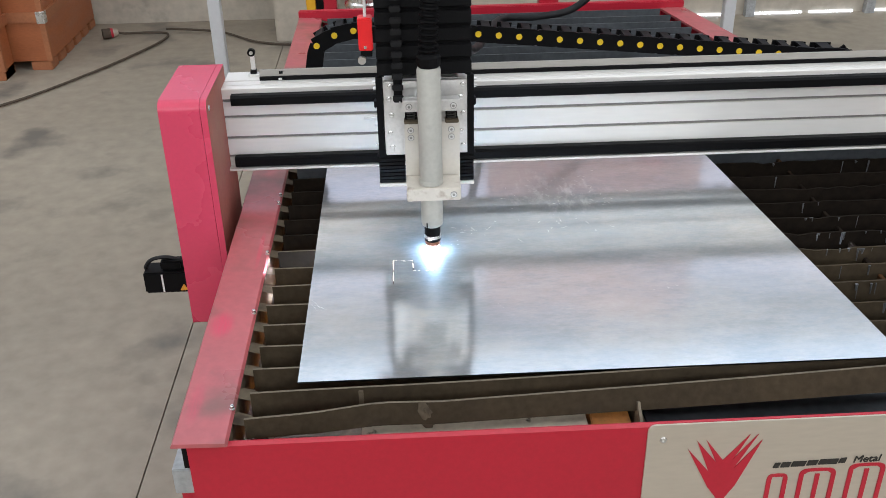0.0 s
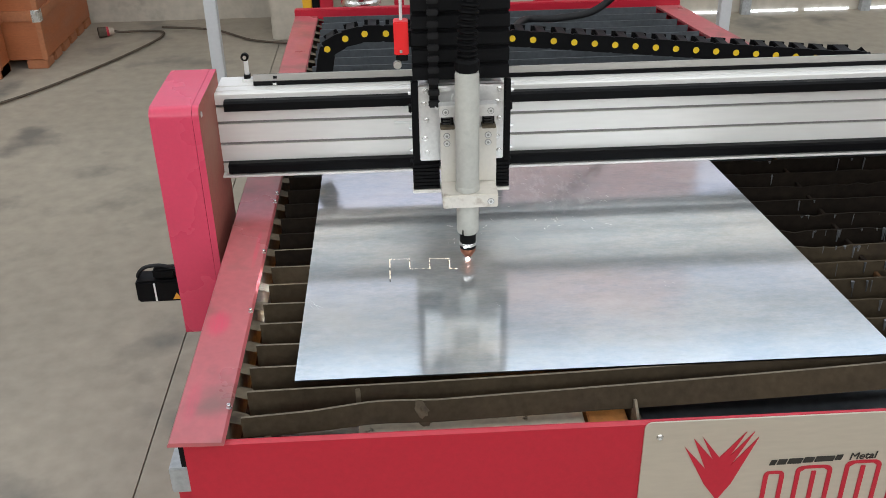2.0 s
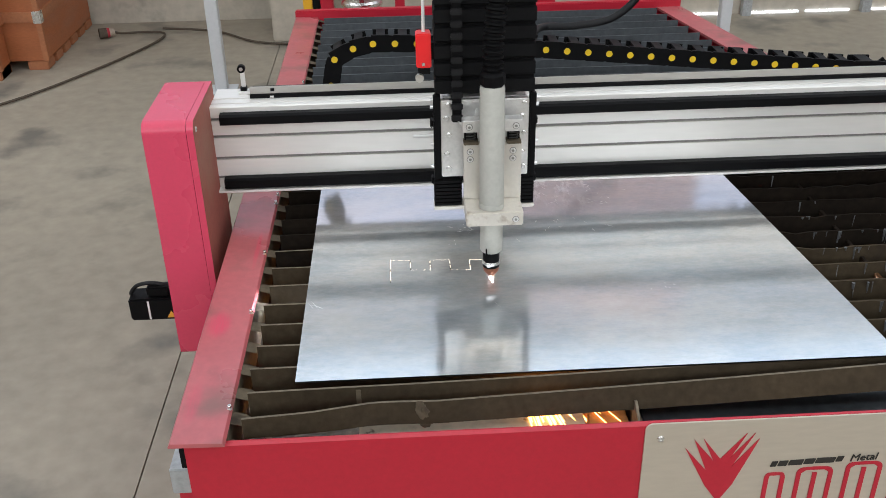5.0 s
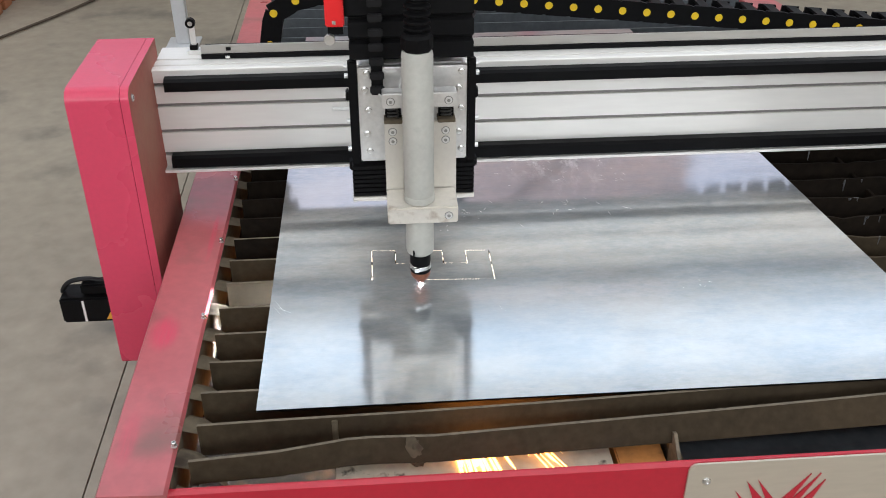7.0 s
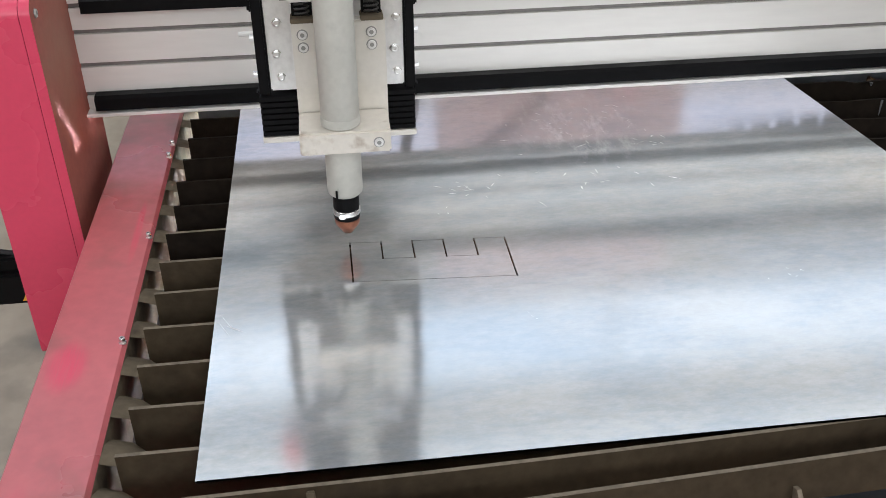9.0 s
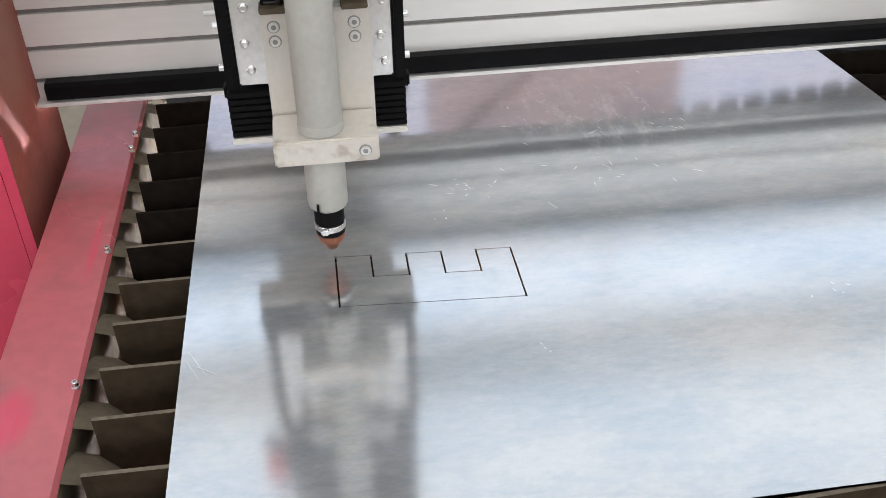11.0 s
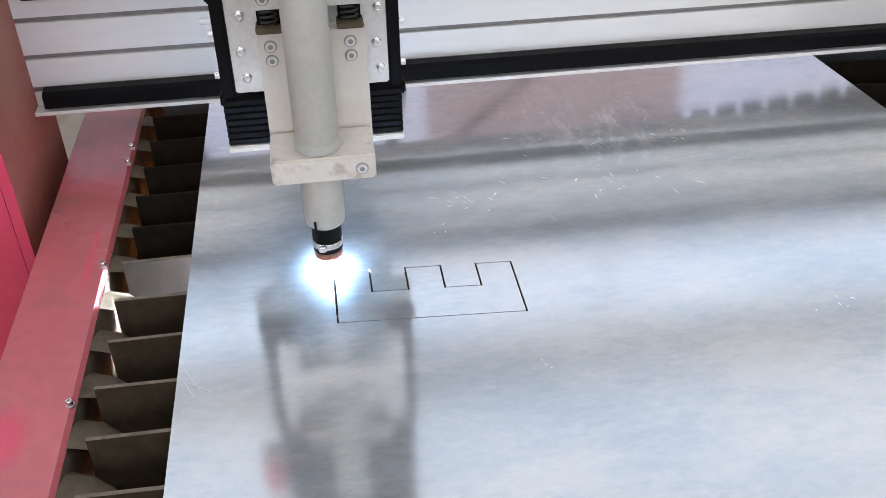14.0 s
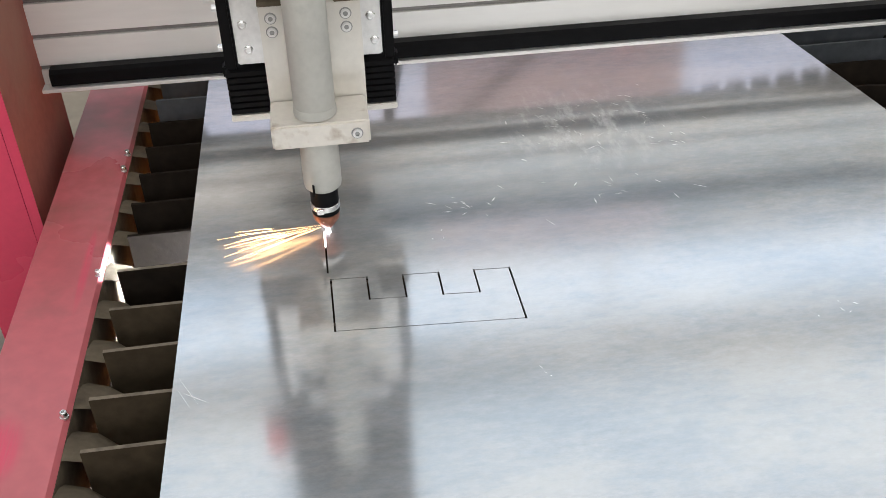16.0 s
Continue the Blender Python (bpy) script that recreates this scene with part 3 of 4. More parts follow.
    # tall arch-shaped strokes of the emblem's lettering, kept as plain shapes
    def arch(x0, w, z1, legs):
        s = 0.0075
        for k in range(legs):
            x = x0 + k * (w - s) / (legs - 1)
            flat("emblem_stroke", [(x, z1 - 0.15), (x + s, z1 - 0.15), (x + s, z1 - 0.012), (x, z1 - 0.012)], M_RED)
        top = []
        for k in range(9):
            a = math.pi - k * math.pi / 8
            top.append((x0 + w / 2 + w / 2 * (1 if abs(math.cos(a)) > 0.99 else math.copysign(abs(math.cos(a)) ** 0.4, math.cos(a))), z1 - 0.012 + 0.012 * math.sin(a)))
        flat("emblem_stroke", [(x0, z1 - 0.0118)] + top[1:-1] + [(x0 + w, z1 - 0.0118), (x0 + w - s, z1 - 0.0118), (x0 + w * 0.75, z1 - 0.006), (x0 + w * 0.25, z1 - 0.006), (x0 + s, z1 - 0.0118)], M_RED)
    arch(0.750, 0.034, ez - 0.026 - 0.048, 2)
    arch(0.802, 0.060, ez - 0.026 - 0.040, 3)
    arch(0.882, 0.060, ez - 0.026 - 0.034, 3)
    arch(0.962, 0.034, ez - 0.026 - 0.030, 2)
    for x0, w in ((0.756, 0.009), (0.768, 0.014), (0.785, 0.022), (0.810, 0.016), (0.829, 0.030), (0.862, 0.010)):
        z = ez - 0.056 + (x0 - 0.76) * 0.04
        flat("print_bar", [(x0, z - 0.005), (x0 + w, z - 0.005), (x0 + w + 0.003, z + 0.005), (x0 + 0.003, z + 0.005)], M_INK)
    # the one word of the slogan that can be read
    word = bpy.data.curves.new("slogan_word", "FONT")
    word.body, word.size, word.shear, word.extrude = "Metal", 0.020, 0.2, 0.0006
    holder = bpy.data.objects.new("slogan_word", word)
    letters = bpy.data.meshes.new_from_object(holder)
    bpy.data.objects.remove(holder)
    letters.materials.clear()
    letters.materials.append(M_INK)
    share("slogan_word", letters, plate, (0.885, YF - 0.0045, ez - 0.058), (90, -2, 0))
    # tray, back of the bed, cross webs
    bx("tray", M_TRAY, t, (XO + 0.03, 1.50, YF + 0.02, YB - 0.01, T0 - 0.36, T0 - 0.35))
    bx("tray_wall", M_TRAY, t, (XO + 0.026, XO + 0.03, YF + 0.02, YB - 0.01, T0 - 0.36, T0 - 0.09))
    bx("support_web", M_DUST, t, (0.548, 0.556, -0.100, 2.1, T0 - 0.16, T0 - 0.0565), 0.001)
    bx("support_web", M_TRAY, t, (1.10, 1.108, -0.100, 2.1, T0 - 0.12, T0 - 0.028), 0.001)
    bm = bmesh.new()
    prism(bm, [(-0.098, T0 - 0.10), (-0.096, T0 - 0.052), (-0.060, T0 - 0.024), (-0.050, T0 - 0.028), (-0.050, T0 - 0.10)], "x", 0.543, 0.5475)
    part("web_tip", bm, M_SLATTOP, t)
    bx("inner_box", M_FARSLAT, t, (0.575, 1.30, -0.098, 0.12, T0 - 0.16, T0 - 0.110), 0.003)
    bx("inner_tray_wall", M_LINER, t, (0.10, 0.47, -0.098, 0.10, T0 - 0.16, T0 - 0.078), 0.002, "spattered pale liner plate")
    # wall by the web, with the molten glow put into its colour
    bx("orange_lit_plate", M_ORANGE_LIT, t, (0.475, 0.54, -0.098, 0.10, T0 - 0.16, T0 - 0.074), 0.002, "plate beside the web, coloured orange as if lit by sparks")
    # slat holder with scalloped teeth along the rail
    bm = bmesh.new()
    for i in range(SLATS):
        y = slat_y(i)
        d = slat_y(i + 1) - y
        rows = []
        for x, low, f1 in ((-0.0955, 0.0, 0.99), (-0.076, 0.005, 0.95), (-0.058, 0.015, 0.80), (-0.036, 0.040, 0.45)):
            rows.append([bm.verts.new((x, y + 0.004 + (d - 0.008) * f1 * u, T0 - 0.016 - low - drop + 0.002 * noise.noise(Vector((x * 60, i * 3.1, u * 4))))) for u, drop in ((0, 0.0), (0.25, 0.0005), (0.5, 0.003), (0.75, 0.010), (1.0, 0.022))])
        for p, q in zip(rows, rows[1:]):
            for k in range(4):
                bm.faces.new((p[k], p[k + 1], q[k + 1], q[k]))
    part("slat_holder", bm, M_DUST, t, "dusty scalloped steel slat holder", smooth=True)
    bm = bmesh.new()
    box(bm, -0.012, 0.040, -0.012, 0.0, -0.003, 0.003, pose(-0.085, -0.090, T0 - 0.045, 0, 35, 0))
    part("holder_end", bm, M_DUST, t)
    for i in range(SLATS):
        build_slat(t, i)
    # lump of weld on the front slat, and a joint plate further along
    bm = bmesh.new()
    bmesh.ops.create_icosphere(bm, subdivisions=3, radius=1)
    for v in bm.verts:
        q = v.co * (1 + 0.45 * noise.noise(v.co * 2.7) + 0.15 * noise.noise(v.co * 7))
        v.co = Vector((0.205 + q.x * 0.013 - q.z * 0.004, -0.063 + q.y * 0.0045, T0 - 0.030 + max(q.z, -0.9) * 0.026))
    part("weld_lump", bm, M_DUST, t, "grey lump of weld metal on the front slat", smooth=True)
    bx("joint_plate", M_DUST, t, (0.098, 0.106, -0.020, -0.008, T0 - 0.048, T0 - 0.008), 0.001)


def slat_y(i):
    return -0.083 + 0.0640 * i + 0.00028 * i * i


def build_slat(t, i):
    y = slat_y(i)
    x0, x1 = -0.076 + 0.002 * math.sin(i * 2.3), right_x(y) - 0.02
    h = (0.038, 0.05)[i] if i < 2 else 0.075
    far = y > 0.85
    zs = -0.0035 if i >= 1 else -0.004
    n = 60
    bm = bmesh.new()
    rnd = random.Random(i * 7 + 3)
    ph = rnd.random() * 6
    top, bot = [], []
    for k in range(n + 1):
        x = x0 + (x1 - x0) * k / n
        dip = 0.0
        if 0.97 < x < 1.5 and not far and i > 1:
            dip = -0.002 * rnd.random() - 0.006 * (rnd.random() ** 6)
        wob = 0.0035 * math.sin(x * 4 + ph) * min(1, (x - x0) * 4) + (0.066 * (x - x0) + (0.010 * max(0, 1 - abs(x - 0.13) / 0.10)) if i == 0 else (0.030 * (x - x0) if i == 1 else 0))
        top.append((x, y + wob, T0 + zs + dip))
        bot.append((x, y + wob * 0.7, T0 + zs - h))
    th = 0.0022
    ring = []
    for (a, b) in zip(top, bot):
        ring.append([bm.verts.new((a[0], a[1] - th, a[2])), bm.verts.new((a[0], a[1] + th, a[2])), bm.verts.new((b[0], b[1] + th, b[2])), bm.verts.new((b[0], b[1] - th, b[2]))])
    for p, q in zip(ring, ring[1:]):
        for j in range(4):
            bm.faces.new((p[j], p[(j + 1) % 4], q[(j + 1) % 4], q[j]))
    bm.faces.new(ring[0]), bm.faces.new(ring[-1][::-1])
    # from the ninth slat on, the shade near the beam is in the colour
    s = part("slat", bm, M_FARSLAT if far else (M_SLAT if i < 8 else M_SLAT_SHADE), t)
    s.data.materials.append(M_SLATTOP)
    for p in s.data.polygons:
        if abs(p.normal.z) > 0.8 and p.center.z > T0 - 0.03 and i < 9 and (i < 3 or p.center.x < 0.1):
            p.material_index = 1
    # frozen drips of dross hanging over the burnt slats beside the sheet
    if 0 < i and not far:
        bm = bmesh.new()
        for k in range(30 if y < 0.55 else 6):
            x = 1.02 + rnd.random() ** 1.3 * 0.42
            if rnd.random() < 0.35:
                continue
            l = 0.005 + 0.032 * rnd.random() ** 2
            w = 0.0012 + 0.0030 * rnd.random() ** 2
            rod(bm, (x, y - 0.004, T0 - 0.006), (x + 0.003 * (rnd.random() - 0.5), y - 0.0045, T0 - 0.006 - l), w, w * 0.4, 6)
        if len(bm.verts):
            part("dross", bm, M_DROSS, s, "grey frozen drips of molten metal", smooth=True)["kind"] = "stuff"
        else:
            bm.free()


# ---- the aluminium sheet with its cuts ----
CX = [0.156 + 0.0387 * k for k in range(6)]
YT, YN, YL = 0.3855, 0.347, 0.2985
KW = 0.0010
rnd_glow = random.Random(21)
K2X, K2Y0, K2Y1 = 0.1535, 0.397, 0.4785
# strokes of the cut in order: from, to, start and end of the burning
STROKES = [((0, YL), (0, YT), -3, -1.6), ((0, YT), (1, YT), -1.6, -1.0), ((1, YT), (1, YN), -1.0, -0.6), ((1, YN), (2, YN), -0.6, 0.0), ((2, YN), (2, YT), 0.0, 0.3),
           ((2, YT), (3, YT), 0.3, 0.85), ((3, YT), (3, YN), 0.85, 1.5), ((3, YN), (4, YN), 1.5, 2.2), ((4, YN), (4, YT), 2.2, 3.0), ((4, YT), (5, YT), 3.0, 3.6),
           ((5, YT), (5, YL), 3.6, 4.9), ((5, YL), (0, YL), 4.9, 8.1)]


def warp(x, y):
    """The cut lies slightly askew on the sheet; the sheet's long edge is not quite square."""
    w = max(0.0, 1 - abs(y - 0.345) / 0.30) ** 0.5 if 0.05 < y < 0.64 else 0.0
    if 0.13 < x < 0.40:
        y = y - 0.068 * (x - 0.156) * w
    if x > 0.6:
        x = x - 0.103 * y
    return x, y


def build_sheet():
    th, W, Ylen = 0.003, 1.0, 1.45
    rects = []
    for (a, ya), (b, yb), t0, t1 in STROKES:
        xa, xb = CX[a], CX[b]
        if xa == xb:
            lo, hi = min(ya, yb), max(ya, yb)
            rects.append((xa - KW, xa + KW, lo - KW, hi + KW))
        else:
            lo, hi = min(xa, xb), max(xa, xb)
            rects.append((lo - KW, hi + KW, ya - KW * 0.5, ya + KW * 0.5))
    rects.append((K2X - KW, K2X + KW, K2Y0, K2Y1))
    xs = sorted({0.0, 0.6, W, 0.13, 0.40, *[r[0] for r in rects], *[r[1] for r in rects], *[CX[0] + 0.00967 * k for k in range(21)]})
    ys = sorted({0.0, 0.05, 0.2, 0.5, 0.64, Ylen, *[r[2] for r in rects], *[r[3] for r in rects], *[YL + 0.0145 * k for k in range(1, 6)], *[K2Y0 + 0.0102 * k for k in range(1, 8)]})
    xs = [x for i, x in enumerate(xs) if i == 0 or x - xs[i - 1] > 1e-5]
    ys = [y for i, y in enumerate(ys) if i == 0 or y - ys[i - 1] > 1e-5]
    grid = {}
    bm = bmesh.new()
    def v(i, j, z):
        if (i, j, z) not in grid:
            x, y = warp(xs[i], ys[j])
            grid[i, j, z] = bm.verts.new((x, y, T0 - (th if z else 0)))
        return grid[i, j, z]
    def cut(i, j):
        if not (0 <= i < len(xs) - 1 and 0 <= j < len(ys) - 1):
            return True
        cx, cy = (xs[i] + xs[i + 1]) / 2, (ys[j] + ys[j + 1]) / 2
        return any(r[0] < cx < r[1] and r[2] < cy < r[3] for r in rects)
    gone = []
    for i in range(len(xs) - 1):
        for j in range(len(ys) - 1):
            if cut(i, j):
                gone.append((i, j))
                continue
            bm.faces.new((v(i, j, 0), v(i + 1, j, 0), v(i + 1, j + 1, 0), v(i, j + 1, 0)))
            bm.faces.new((v(i, j + 1, 1), v(i + 1, j + 1, 1), v(i + 1, j, 1), v(i, j, 1)))
            for (di, dj, p, q) in ((0, -1, (i, j), (i + 1, j)), (1, 0, (i + 1, j), (i + 1, j + 1)), (0, 1, (i + 1, j + 1), (i, j + 1)), (-1, 0, (i, j + 1), (i, j))):
                if cut(i + di, j + dj):
                    bm.faces.new((v(*p, 0), v(*p, 1), v(*q, 1), v(*q, 0)))
    sheet = part("metal_sheet", bm, M_SHEET)
    tagged(sheet, "large bright aluminium sheet lying on the slats", "metal sheet")
    # the metal in the kerf: it is blown out downwards when the torch passes
    out = []
    for i, j in gone:
        cx, cy = (xs[i] + xs[i + 1]) / 2, (ys[j] + ys[j + 1]) / 2
        when = 99
        for (a, ya), (b, yb), t0, t1 in STROKES:
            xa, xb = CX[a], CX[b]
            if min(xa, xb) - 2 * KW < cx < max(xa, xb) + 2 * KW and min(ya, yb) - 2 * KW < cy < max(ya, yb) + 2 * KW:
                f = (cx - xa) / (xb - xa) if xa != xb else (cy - ya) / (yb - ya)
                when = min(when, t0 + (t1 - t0) * min(max(f, 0), 1))
        if K2X - KW < cx < K2X + KW and cy > K2Y0:
            when = 13.7 + (cy - K2Y0) / (K2Y1 - K2Y0) * 2.3
        if when < 0.05:
            continue
        out.append((when, xs[i], xs[i + 1], ys[j], ys[j + 1]))
    pieces = []
    for when, x0, x1, y0, y1 in out:
        bm = bmesh.new()
        c = Vector((*warp((x0 + x1) / 2, (y0 + y1) / 2), T0))
        vs = [bm.verts.new(Vector((*warp(x, y), T0 - z)) - c) for z in (th, 0) for x, y in ((x0, y0), (x1, y0), (x1, y1), (x0, y1))]
        for f in ((3, 2, 1, 0), (4, 5, 6, 7), (0, 1, 5, 4), (1, 2, 6, 5), (2, 3, 7, 6), (3, 0, 4, 7)):
            bm.faces.new([vs[k] for k in f])
        ob = tagged(part("kerf_sliver", bm, M_SHEET), "thin sliver of aluminium in the path of the cut", "metal sliver", "slivers of the cut")
        pieces.append((ob, when, c))
    # emissive strips in the fresh cut stand in for the plume's light there
    bm = bmesh.new()
    for (a, ya), (b, yb), t0, t1 in STROKES:
        xa, xb = CX[a], CX[b]
        flat = xa != xb
        n = 8
        for k in range(n):
            if rnd_glow.random() < (0.12 if flat and ya > 0.37 else 0.45):
                continue
            f0, f1 = k / n, (k + 0.96) / n
            p = [xa + (xb - xa) * f for f in (f0, f1)]
            q = [ya + (yb - ya) * f for f in (f0, f1)]
            w = KW * (0.45 if flat else 0.6)
            x0, x1, y0, y1 = (min(p), max(p), ya - w, ya + w) if flat else (xa - w, xa + w, min(q), max(q))
            vs = [bm.verts.new((*warp(x, y), T0 - 0.0002)) for x, y in ((x0, y0), (x1, y0), (x1, y1), (x0, y1))]
            low = [bm.verts.new(v.co - Vector((0, 0, 0.0006))) for v in vs]
            bm.faces.new(vs)
            for i in range(4):
                bm.faces.new((vs[i], low[i], low[(i + 1) % 4], vs[(i + 1) % 4]))
    hot = tagged(part("glowing_kerf", bm, M_KERFLIGHT), "glowing strips that stand in for light in the cut", "molten metal", kind="stuff")
    # scuffs and scratches left on the sheet
    rnd = random.Random(5)
    sc = bmesh.new()
    for cx, cy, spread, count, ln in ((0.319, 0.505, 0.016, 14, 0.006), (0.283, 0.45, 0.008, 4, 0.004), (0.53, 0.69, 0.06, 36, 0.006), (0.618, 0.616, 0.02, 10, 0.006), (0.49, 0.655, 0.05, 10, 0.008),
                                      (0.684, 0.24, 0.02, 6, 0.003), (0.541, 0.51, 0.05, 8, 0.007), (0.012, 0.23, 0.012, 3, 0.02), (0.46, 0.50, 0.04, 10, 0.008), (0.35, 0.20, 0.02, 3, 0.003)):
        for k in range(count):
            x, y = cx + rnd.gauss(0, spread), cy + rnd.gauss(0, spread * 0.6)
            a, l, w = rnd.gauss(-0.6, 0.7), ln * (0.3 + rnd.random()), (0.0002 + 0.0004 * rnd.random()) * (1.6 if count != 3 else 1)
            d, s = Vector((math.cos(a), math.sin(a), 0)), Vector((-math.sin(a), math.cos(a), 0))
            p = Vector((max(x, 0.012), y, T0 + 0.0002))
            sc.faces.new([sc.verts.new(p + q) for q in (-d * l, -s * w, d * l, s * w)])
    part("scuffing", sc, M_SCUFF, sheet, "pale scratches and scuffs")["kind"] = "stuff"
    return pieces, hot


# ---- the gantry (built at y = 0 for the beam's front face) ----
def build_gantry():
    g = thing("gantry", "aluminium beam gantry with red end covers and motor", "gantry")
    z0 = T0
    X0, X1 = -0.207, 1.90
    # profile of the beam with four grooves
    pts = [(0.0, z0 + 0.055)]
    for zc in (0.080, 0.124, 0.173, 0.211):
        pts += [(0.0, z0 + zc - 0.0035), (0.008, z0 + zc - 0.0035), (0.008, z0 + zc + 0.0035), (0.0, z0 + zc + 0.0035)]
    pts += [(0.0, z0 + 0.2365), (0.002, z0 + 0.2385), (0.016, z0 + 0.2385), (0.016, z0 + 0.234), (0.022, z0 + 0.234), (0.022, z0 + 0.2385), (0.045, z0 + 0.2385), (0.045, z0 + 0.234), (0.052, z0 + 0.234), (0.052, z0 + 0.2385), (0.11, z0 + 0.2385), (0.11, z0 + 0.125), (0.022, z0 + 0.055)]
    bm = bmesh.new()
    prism(bm, pts, "x", X0, X1)
    beam = part("beam", bm, M_ALU, g, "grooved anodised aluminium beam")
    # dark strips inside the grooves paint in their shade
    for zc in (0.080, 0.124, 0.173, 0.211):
        bx("groove_shade_strip", M_GROOVE, beam, (X0, X1, 0.0045, 0.0075, z0 + zc - 0.003, z0 + zc + 0.003))
    bx("beam_lip", M_ALU, beam, (X0 - 0.004, X1, -0.023, -0.001, z0 + 0.0525, z0 + 0.0575), 0.001)
    # black covers of the guide rails, above and below
    for zc, xs in ((0.217, -0.186), (0.073, -0.193)):
        bm = bmesh.new()
        prism(bm, [(-0.022, z0 + zc - 0.011), (-0.022, z0 + zc + 0.006), (-0.016, z0 + zc + 0.010), (-0.001, z0 + zc + 0.010), (-0.001, z0 + zc - 0.011)], "x", xs, X1)
        part("rail_cover", bm, M_BLACK, g, "black rail cover strip")
    # upper cable tray; a black strip stands in for the shade in its slot
    bx("cable_tray", M_TRAYALU, g, (-0.128, X1, 0.047, 0.053, z0 + 0.2475, z0 + 0.2625), 0.001, "dull grey edge plate of the cable tray")
    bx("tray_slot_shade", M_BLACK, g, (-0.128, X1, 0.044, 0.10, z0 + 0.2390, z0 + 0.247))
    bx("tray_clip", M_STEEL, g, (-0.086, -0.078, 0.040, 0.0435, z0 + 0.241, z0 + 0.2455))
    bx("tray_clip", M_BLACK, g, (-0.084, -0.076, 0.043, 0.0465, z0 + 0.254, z0 + 0.2592))
    # end covers
    for xa, xb in ((-0.304, -0.207), (X1, X1 + 0.097)):
        y0, y1, zt, zb = -0.177, 0.062, z0 + 0.274, z0 - 0.252
        prof = []
        for k in range(8):
            a = radians(180 - k * 90 / 7)
            prof.append((y0 + 0.022 + 0.022 * math.cos(a), zt - 0.022 + 0.022 * math.sin(a)))
        prof += [(y1, zt), (y1, zb + 0.01)]
        for k in range(5):
            a = radians(270 - k * 90 / 4)
            prof.append((y0 + 0.012 + 0.012 * math.cos(a), zb + 0.012 + 0.012 * math.sin(a)))
        bm = bmesh.new()
        prism(bm, prof, "x", xa, xb - 0.014)
        cov = part("end_cover", bm, M_CAP, g, "glossy raspberry red sheet-metal end cover", smooth=True)
        bm = bmesh.new()
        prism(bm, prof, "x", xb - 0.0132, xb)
        side = part("side_plate", bm, M_CAPSIDE, cov, "red side plate with a brownish reflection in its colour", smooth=True)
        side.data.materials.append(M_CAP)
        # only the flat side faces carry the painted reflection
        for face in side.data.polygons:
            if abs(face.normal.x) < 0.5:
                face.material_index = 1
        for z in (zt - 0.03, zb + 0.05):
            share("cover_screw", SCREW, cov, (xa - 0.0001, y0 + 0.02, z), (0, 0, -90))
        share("cover_screw", BIGSCREW, cov, (xb, y0 + 0.024, zt - 0.022), (0, 0, 90))
    # carriage plate that runs on the table's guide rail
    bx("foot_plate", M_CAP, g, (-0.300, -0.212, -0.04, 0.058, z0 - 0.14, z0 - 0.05), 0.003)
    # motor on the outer side
    mo = bx("motor", M_BLACK, g, (-0.425, -0.302, -0.085, -0.030, z0 - 0.222, z0 - 0.168), 0.004, "black servo motor with a warning mark")
    bx("motor_flange", M_RUBBER, mo, (-0.318, -0.304, -0.092, -0.023, z0 - 0.229, z0 - 0.161), 0.002)
    bx("motor_connector", M_BLACK, mo, (-0.385, -0.335, -0.075, -0.045, z0 - 0.168, z0 - 0.145), 0.004)
    bm = bmesh.new()
    tube(bm, smooth_path([(-0.335, -0.06, z0 - 0.150), (-0.37, -0.06, z0 - 0.140), (-0.405, -0.06, z0 - 0.145), (-0.424, -0.055, z0 - 0.168), (-0.42, -0.03, z0 - 0.19)]), 0.0045, 8)
    part("motor_cable", bm, M_RUBBER, mo, smooth=True)
    bx("motor_label", M_WHITE, mo, (-0.384, -0.380, -0.0862, -0.0852, z0 - 0.218, z0 - 0.172))
    bm = bmesh.new()
    prism(bm, [(-0.345, z0 - 0.215), (-0.325, z0 - 0.215), (-0.335, z0 - 0.198)], "y", -0.0862, -0.0852)
    part("warning_mark", bm, M_MARK, mo)
    # limit switch with roller lever
    ls = bx("limit_switch", M_ALU2, g, (-0.156, -0.132, 0.070, 0.089, z0 + 0.2388, z0 + 0.246), 0.001, "limit switch with roller lever")
    bx("switch_base", M_BLACK, ls, (-0.151, -0.138, 0.072, 0.086, z0 + 0.246, z0 + 0.254))
    bx("lever", M_ALU2, ls, (-0.149, -0.139, 0.076, 0.079, z0 + 0.254, z0 + 0.296), 0.001)
    bm = bmesh.new()
    rod(bm, (-0.144, 0.066, z0 + 0.296), (-0.144, 0.0755, z0 + 0.296), 0.0085, n=20)
    part("roller", bm, M_BLACK, ls, smooth=True)
    bm = bmesh.new()
    rod(bm, (-0.144, 0.064, z0 + 0.296), (-0.144, 0.066, z0 + 0.296), 0.004, n=14)
    part("pin", bm, M_STEEL, ls, smooth=True)
    return g


